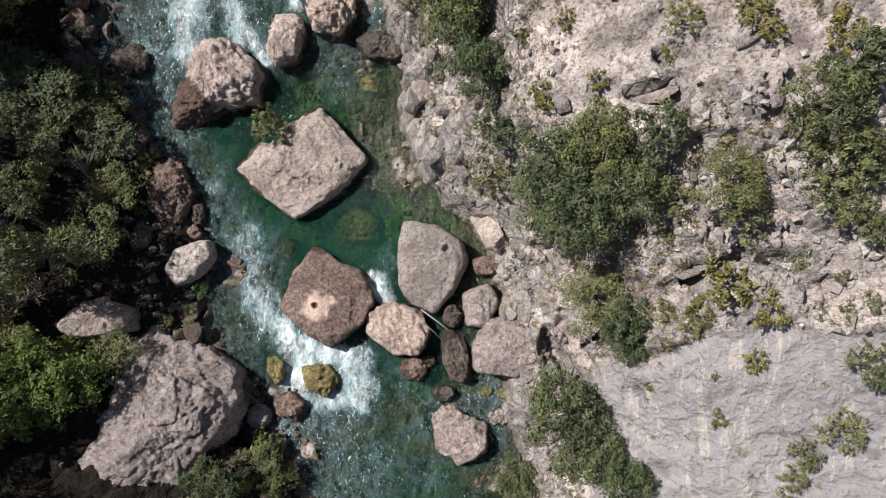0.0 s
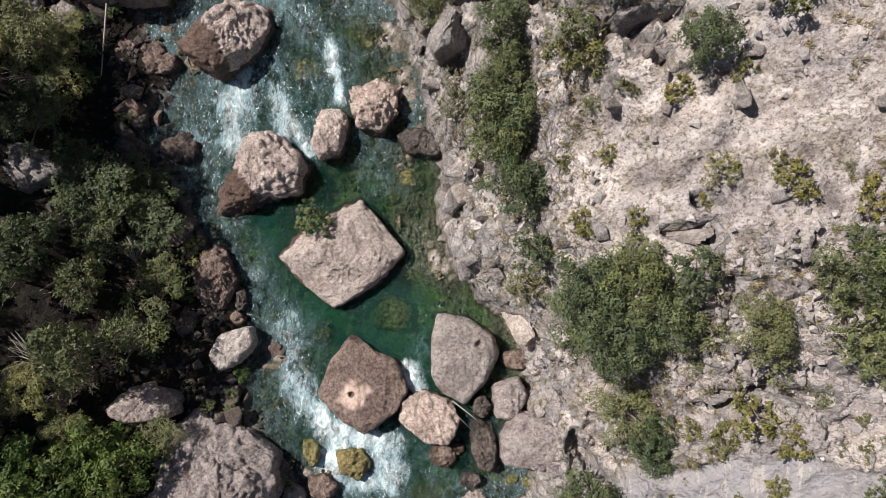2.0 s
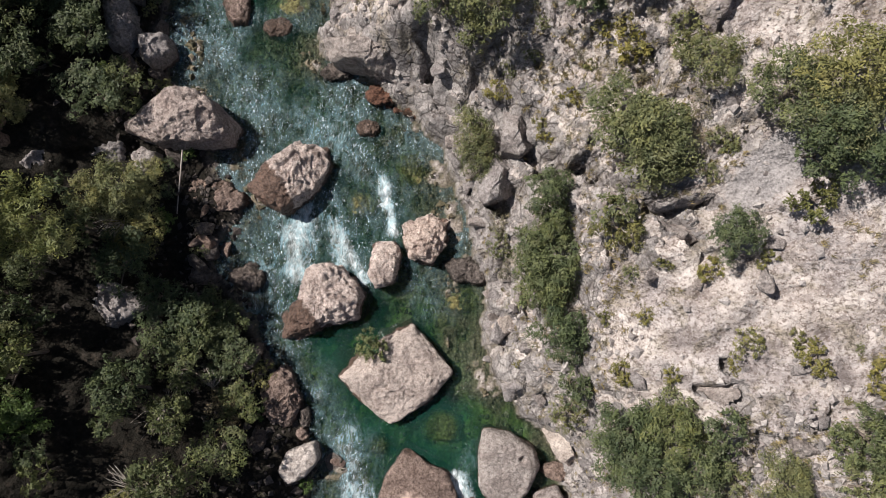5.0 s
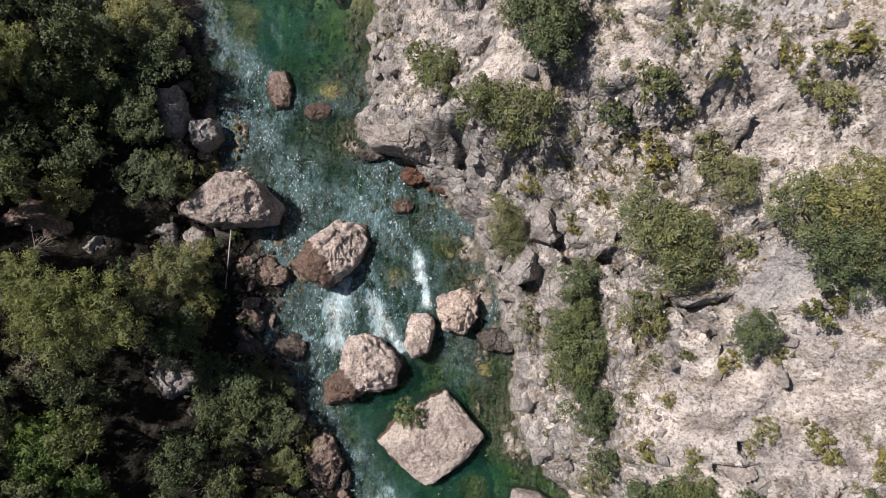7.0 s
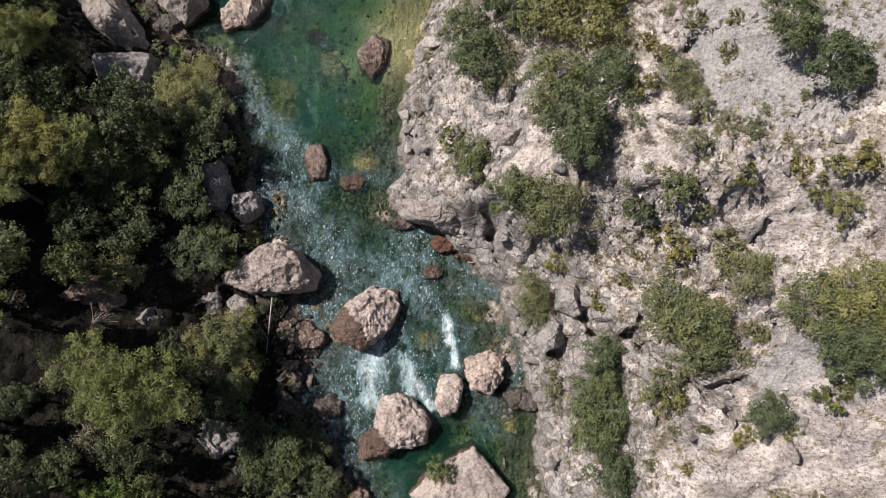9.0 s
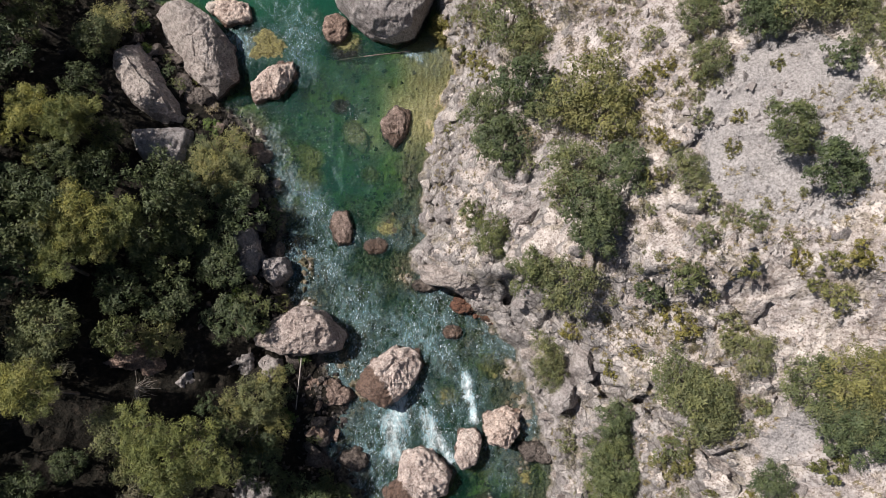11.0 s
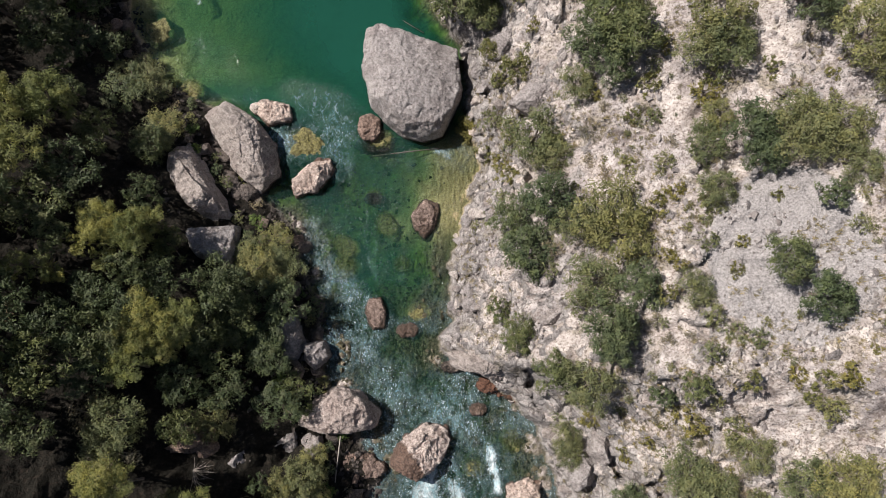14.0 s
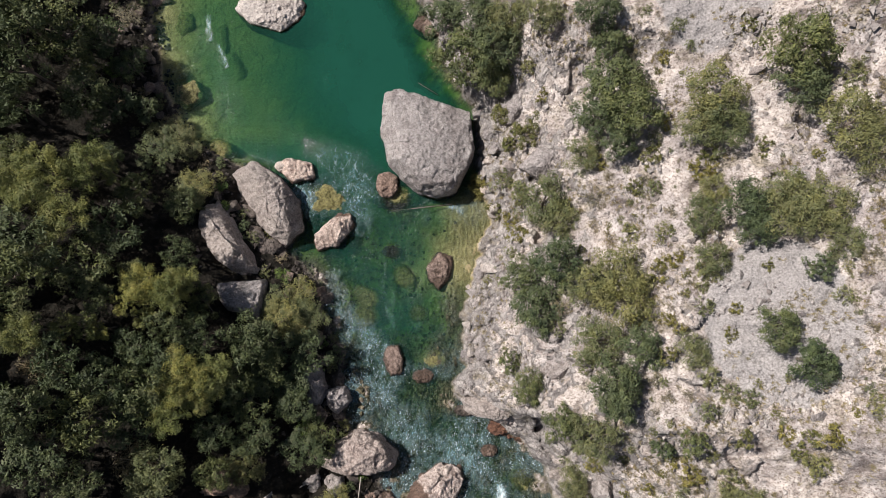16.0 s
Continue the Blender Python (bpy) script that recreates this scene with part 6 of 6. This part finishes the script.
# undergrowth at the foot of the shaded bank
under = []
for k in range(900):
    y = float(rng.uniform(-12, 58))
    x = float(table(LEFT_BANK, y)) - float(rng.uniform(0.3, 3.5))
    r = float(rng.uniform(0.4, 0.85))
    if len(under) < 70 and clear_of(x, y, r, LEFT_TREES, 0.55) and clear_of(x, y, r, under, 0.8) and clear_of_rocks(x, y, 0.5 * r):
        under.append((x, y, r))
        set_plant(x, y, r, ("oak", "olive", "bright", "twig")[int(rng.integers(4))], -0.05, "plants of the gorge", 0.7)
# low bushes between them on the open slope
scrub = []
for k in range(9000):
    y = float(rng.uniform(-9, 58))
    d = float(rng.uniform(1.0, 26))
    x = float(table(RIGHT_BANK, y)) + d
    r = 0.14 + 0.62 * float(rng.random()) ** 2.4
    thick = float(fbm(np.array([[x, y, 0.0]]), 4.0, 2, seed=121.0)[0])
    if len(scrub) < 520 and x < 17 and thick > float(rng.uniform(-0.35, 0.45)) and slab_zone(np.array([x]), np.array([y]))[0] < 0.3 and bare_zone(np.array([x]), np.array([y]))[0] < 0.4 and clear_of(x, y, r, RIGHT_TREES, 0.75) and clear_of(x, y, r, scrub, 0.6) and clear_of_rocks(x, y, 0.6 * r):
        scrub.append((x, y, r))
        set_plant(x, y, r, ("twig", "yellow", "olive", "twig", "olive")[int(rng.integers(5))], -0.03, "plants of the gorge", 0.75)
# the bush in the notch of the broad pale boulder
bush = set_plant(-7.75, 8.45, 1.0, "oak", 0.0, "plants of the gorge")
bush.location.z = 0.55
tagged(bush, "dark green bush growing in a boulder's notch")


# ---- loose rocks and stones ----
def block_mesh(name, seed, material, sides=13):
    """An angular limestone block: the hull of a few random corners, its edges chipped."""
    rng_ = np.random.default_rng(seed)
    bm = bmesh.new()
    for _ in range(sides):
        d = rng_.normal(0, 1, 3)
        d /= max(np.abs(d))
        bm.verts.new(d * rng_.uniform(0.7, 1.0) * np.array((1, rng_.uniform(0.6, 0.9), 0.6)))
    hull = bmesh.ops.convex_hull(bm, input=bm.verts)
    bmesh.ops.delete(bm, geom=[v for v in hull["geom_interior"] if isinstance(v, bmesh.types.BMVert)], context="VERTS")
    bmesh.ops.bevel(bm, geom=bm.edges[:], offset=0.06, segments=1, affect="EDGES")
    bmesh.ops.triangulate(bm, faces=bm.faces[:])
    me_ = bpy.data.meshes.new(name)
    bm.to_mesh(me_)
    bm.free()
    me_.materials.append(material)
    attribute(me_, "wet", np.zeros(len(me_.vertices)))
    return me_


block_meshes = {look_: [block_mesh("rock", 40 + k, ROCK[look_]) for k in range(7)] for look_ in ("grey", "white", "dark", "brown")}


def set_rock(x, y, r, look_, label, sink=0.25):
    ob = tagged(new("rock", block_meshes[look_][int(rng.integers(7))]), label, "rock", "loose rocks of the gorge")
    ob.matrix_basis = pose(x, y, ground_at(x, y) + r * (0.5 - sink), *(float(v) for v in rng.uniform((-25, -25, 0), (25, 25, 360)))) @ Matrix.Diagonal((r, r, r * float(rng.uniform(0.7, 1.2)), 1))
    return ob


for k in range(125):
    y = float(rng.uniform(-10, 57))
    x = float(table(LEFT_BANK, y)) + float(rng.normal(-0.7, 0.9))
    r = float(rng.uniform(0.25, 0.8))
    if clear_of_rocks(x, y, 0.3 * r) and not (y > 41 and x > -34):
        # mostly the dark look: the bank's shade is put into the blocks' colour
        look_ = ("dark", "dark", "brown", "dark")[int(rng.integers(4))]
        set_rock(x, y, r, look_, {"dark": "block on the shaded bank, its colour darkened for the shade", "brown": "brown wet block on the shaded bank", "grey": "grey limestone block on the shaded bank"}[look_])
for k in range(120):
    y = float(rng.uniform(-8, 56))
    x = float(table(RIGHT_BANK, y)) + abs(float(rng.normal(0.2, 1.3)))
    r = float(rng.uniform(0.25, 0.75))
    if clear_of_rocks(x, y, 0.3 * r):
        set_rock(x, y, r, ("grey", "grey", "white", "grey")[int(rng.integers(4))], "pale limestone block of the broken river cliff", 0.35)
for k in range(190):
    y = float(rng.uniform(-9, 58))
    x = float(table(RIGHT_BANK, y)) + float(rng.uniform(2, 27))
    r = float(rng.uniform(0.16, 0.5)) * float(rng.uniform(0.7, 1.3))
    if x < 18 and clear_of_rocks(x, y, 0.3 * r) and slab_zone(np.array([x]), np.array([y]))[0] < 0.4:
        set_rock(x, y, r, ("grey", "grey", "white", "grey")[int(rng.integers(4))], "angular limestone rock on the stony slope", 0.3)


def strewn(name, count, place, sizes, material, label, category):
    """Countless small stones in one mesh."""
    rs = np.random.default_rng(len(name) * 7 + count)
    base = np.array([(1, 0, 0), (-1, 0, 0), (0, 1, 0), (0, -1, 0), (0, 0, 1), (0, 0, -1)], float)
    tri = np.array([(0, 2, 4), (2, 1, 4), (1, 3, 4), (3, 0, 4), (2, 0, 5), (1, 2, 5), (3, 1, 5), (0, 3, 5)])
    x, y = place(rs, count)
    z = land(x, y)
    n = len(x)
    s = rs.uniform(*sizes, n) * rs.uniform(0.5, 1.0, n)
    q = base[None] * rs.uniform(0.55, 1.1, (n, 6, 1)) + rs.normal(0, 0.18, (n, 6, 3))
    q[:, :, 2] *= 0.65
    a = rs.uniform(0, 2 * np.pi, n)
    c_, s_ = np.cos(a)[:, None], np.sin(a)[:, None]
    q = np.stack([q[:, :, 0] * c_ - q[:, :, 1] * s_, q[:, :, 0] * s_ + q[:, :, 1] * c_, q[:, :, 2]], 2) * s[:, None, None]
    q += np.stack([x, y, z + s * 0.2], 1)[:, None]
    f = (tri[None] + (np.arange(n) * 6)[:, None, None]).reshape(-1, 3)
    return tagged(new(name, mesh_of(name, q.reshape(-1, 3), f, material, False)), label, category, kind="stuff")


def chip_material(name, tones):
    n = Nodes(name)
    col = n.ramp(n.island(), *[(k / (len(tones) - 1), t) for k, t in enumerate(tones)])
    col = n.mix(n.ramp(n.noise(9, 6, 0.75), (0.38, 0.7), (0.55, 0.0)), col, tuple(c * 0.5 for c in tones[0]))
    return n.done(col, 0.92, n.bump(n.noise(20, 5, 0.7), 0.5, 0.02), 0.25)


def on_slope(rs, count):
    y = rs.uniform(-12, 60, count * 3)
    x = table(RIGHT_BANK, y) + rs.uniform(0.4, 30, count * 3)
    p = np.stack([x, y, x * 0], 1)
    ok = (x < 19) & (rs.random(count * 3) < smooth(-0.15, 0.55, fbm(p, 2.6, 3, seed=91.0)) * (1 - 0.9 * slab_zone(x, y)) * (1 - 0.6 * bare_zone(x, y)))
    return x[ok][:count], y[ok][:count]


def in_patches(rs, count):
    y = rs.uniform(-12, 60, count * 5)
    x = table(RIGHT_BANK, y) + rs.uniform(0.3, 30, count * 5)
    p = np.stack([x, y, x * 0], 1)
    ok = (x < 19) & (rs.random(count * 5) < smooth(0.10, 0.55, fbm(p, 3.2, 4, seed=131.0)) * (1 - slab_zone(x, y)) * (1 - 0.8 * bare_zone(x, y)))
    return x[ok][:count], y[ok][:count]


def on_left(rs, count):
    y = rs.uniform(-12, 58, count)
    return table(LEFT_BANK, y) - np.abs(rs.normal(0, 3.0, count)) + 0.8, y


def on_bed(rs, count):
    y = rs.uniform(-13, 40, count * 2)
    l, r = table(LEFT_BANK, y), table(RIGHT_BANK, y)
    f = rs.uniform(0.08, 0.93, count * 2)
    x = l + (r - l) * f
    shallow = np.interp(y, [-13, -6, 0, 9, 12, 27, 30, 40], [0.7, 0.7, 0.3, 0.3, 1, 1, 0.35, 0.2])
    ok = rs.random(count * 2) < shallow * (1 - 0.85 * sand_zone(x, y))
    return x[ok][:count], y[ok][:count]


PALE_CHIPS = chip_material("limestone_chips", ((0.20, 0.17, 0.158), (0.34, 0.302, 0.285), (0.48, 0.43, 0.40)))
# bank stones painted dark to stand for the shade they lie in
SHADED_CHIPS = chip_material("shade_dark_bank_stones", ((0.03, 0.025, 0.022), (0.07, 0.056, 0.05), (0.15, 0.125, 0.11)))
BED_CHIPS = chip_material("river_cobbles", ((0.045, 0.043, 0.026), (0.12, 0.10, 0.06), (0.24, 0.195, 0.14)))
strewn("slope_rubble", 3000, in_patches, (0.10, 0.36), PALE_CHIPS, "angular grey rubble lying in patches on the slope", "stones")
strewn("scree_stones", 14000, on_slope, (0.04, 0.16), PALE_CHIPS, "countless pale angular stones strewn on the slope", "stones")
strewn("bank_stones", 3500, on_left, (0.06, 0.32), SHADED_CHIPS, "stones strewn along the bank, coloured dark for its shade", "stones")
strewn("river_cobbles", 6000, on_bed, (0.06, 0.3), BED_CHIPS, "brown and green cobbles on the river bed", "stones")


# ---- dry grass in tufts on the slope ----
def grass():
    rs = np.random.default_rng(77)
    x, y = on_slope(rs, 5200)
    dx, dy = np.repeat(x, 16), np.repeat(y, 16)
    z = np.repeat(land(x, y), 16)
    n = len(dx)
    a = rs.uniform(0, 2 * np.pi, n)
    reach = rs.uniform(0.06, 0.24, n)
    root = np.stack([dx + rs.normal(0, 0.05, n), dy + rs.normal(0, 0.05, n), z], 1)
    tip = root + np.stack([np.cos(a) * reach, np.sin(a) * reach, rs.uniform(0.08, 0.3, n)], 1)
    w = np.stack([-np.sin(a), np.cos(a), a * 0], 1) * 0.016
    v = np.stack([root - w, root + w, tip], 1).reshape(-1, 3)
    return tagged(new("dry_grass", mesh_of("dry_grass", v, np.arange(n * 3).reshape(n, 3), LEAF["grass"], False)), "tufts of straw-coloured dry grass on stony ground", "grass", kind="stuff")


grass()

# ---- dead wood ----
def pole(name, p, q, r0, r1, label, category, wood=DEAD_WOOD):
    vs, fs = cone(p, q, r0, r1, 8)
    return tagged(new(name, mesh_of(name, vs, fs, wood)), label, category)


pole("dead_trunk", (-18.24, 18.61, 2.25), (-18.75, 13.6, 1.2), 0.045, 0.02, "bleached bare dead trunk lying down the bank", "log")
pole("driftwood_stick", (-1, 0.2, 0.92), (0.41, -0.87, 0.69), 0.04, 0.02, "pale driftwood stick caught on a boulder", "stick")
pole("driftwood_stick", (-1.51, 0.28, 0.92), (-0.1, -1.13, 0.57), 0.03, 0.015, "pale driftwood stick caught on a boulder", "stick")
pole("driftwood_stick", (-8.46, -5.22, 0.21), (-8.76, -6.39, 0.34), 0.04, 0.03, "pale broken stick at the river bank", "stick")
pole("sunken_branch", (-17.13, 50.55, 1.36), (-13.2, 48.17, 1.77), 0.05, 0.03, "long branch sunk in the pool, its bleached tip showing", "branch", BARK)
pole("sunken_branch", (-16.76, 38.7, 1.4), (-11.88, 39.37, 1.66), 0.06, 0.03, "dark branch lying across the pool outlet", "branch", BARK)


def bare_shrub(x, y, reach, turn, seed):
    """A dead shrub: a stub and a fan of long bent grey branches, each forked once."""
    rs = np.random.default_rng(seed)
    root = tagged(new("bare_shrub"), "dead shrub of bleached bare branches on the shaded bank", "shrub", "dead shrubs")
    root.location = (x, y, ground_at(x, y))
    vs, fs = cone((0, 0, -0.2), (0, 0, 0.45), 0.06, 0.04, 6)
    part("stub", mesh_of("stub", vs, fs, DEAD_WOOD), root)
    for k in range(15):
        a = radians(turn) + rs.normal(0, 0.75)
        d = reach * rs.uniform(0.5, 1.0)
        tip = Vector((math.cos(a) * d, math.sin(a) * d, 0.5 + rs.uniform(0.2, 1.1)))
        mid = tip * 0.55 + Vector((rs.normal(0, 0.12), rs.normal(0, 0.12), 0.25))
        verts, faces = [], []
        fork = mid * 1.05 + Vector((math.cos(a + 0.5), math.sin(a + 0.5), 0.15)) * d * 0.35
        for p, q, r0, r1 in ((Vector((0, 0, 0.35)), mid, 0.015, 0.011), (mid, tip, 0.011, 0.005), (mid, fork, 0.009, 0.004)):
            vs, fs = cone(p, q, r0, r1, 4)
            faces += [tuple(i + len(verts) for i in f) for f in fs]
            verts += vs
        part("branch", mesh_of("branch", verts, faces, DEAD_WOOD), root)


for k, (x, y, reach, turn) in enumerate([(-17.6, 6.9, 1.5, -60), (-18.0, 5.2, 1.6, -80), (-16.0, 6.2, 1.2, 80), (-18.6, 1.6, 1.7, 120), (-17.6, 0.6, 1.8, 150), (-20.6, 14.6, 1.5, -90), (-27.0, 17.0, 1.8, -20), (-30.6, 20.4, 1.6, 160)]):
    bare_shrub(x, y, reach, turn, 900 + k)
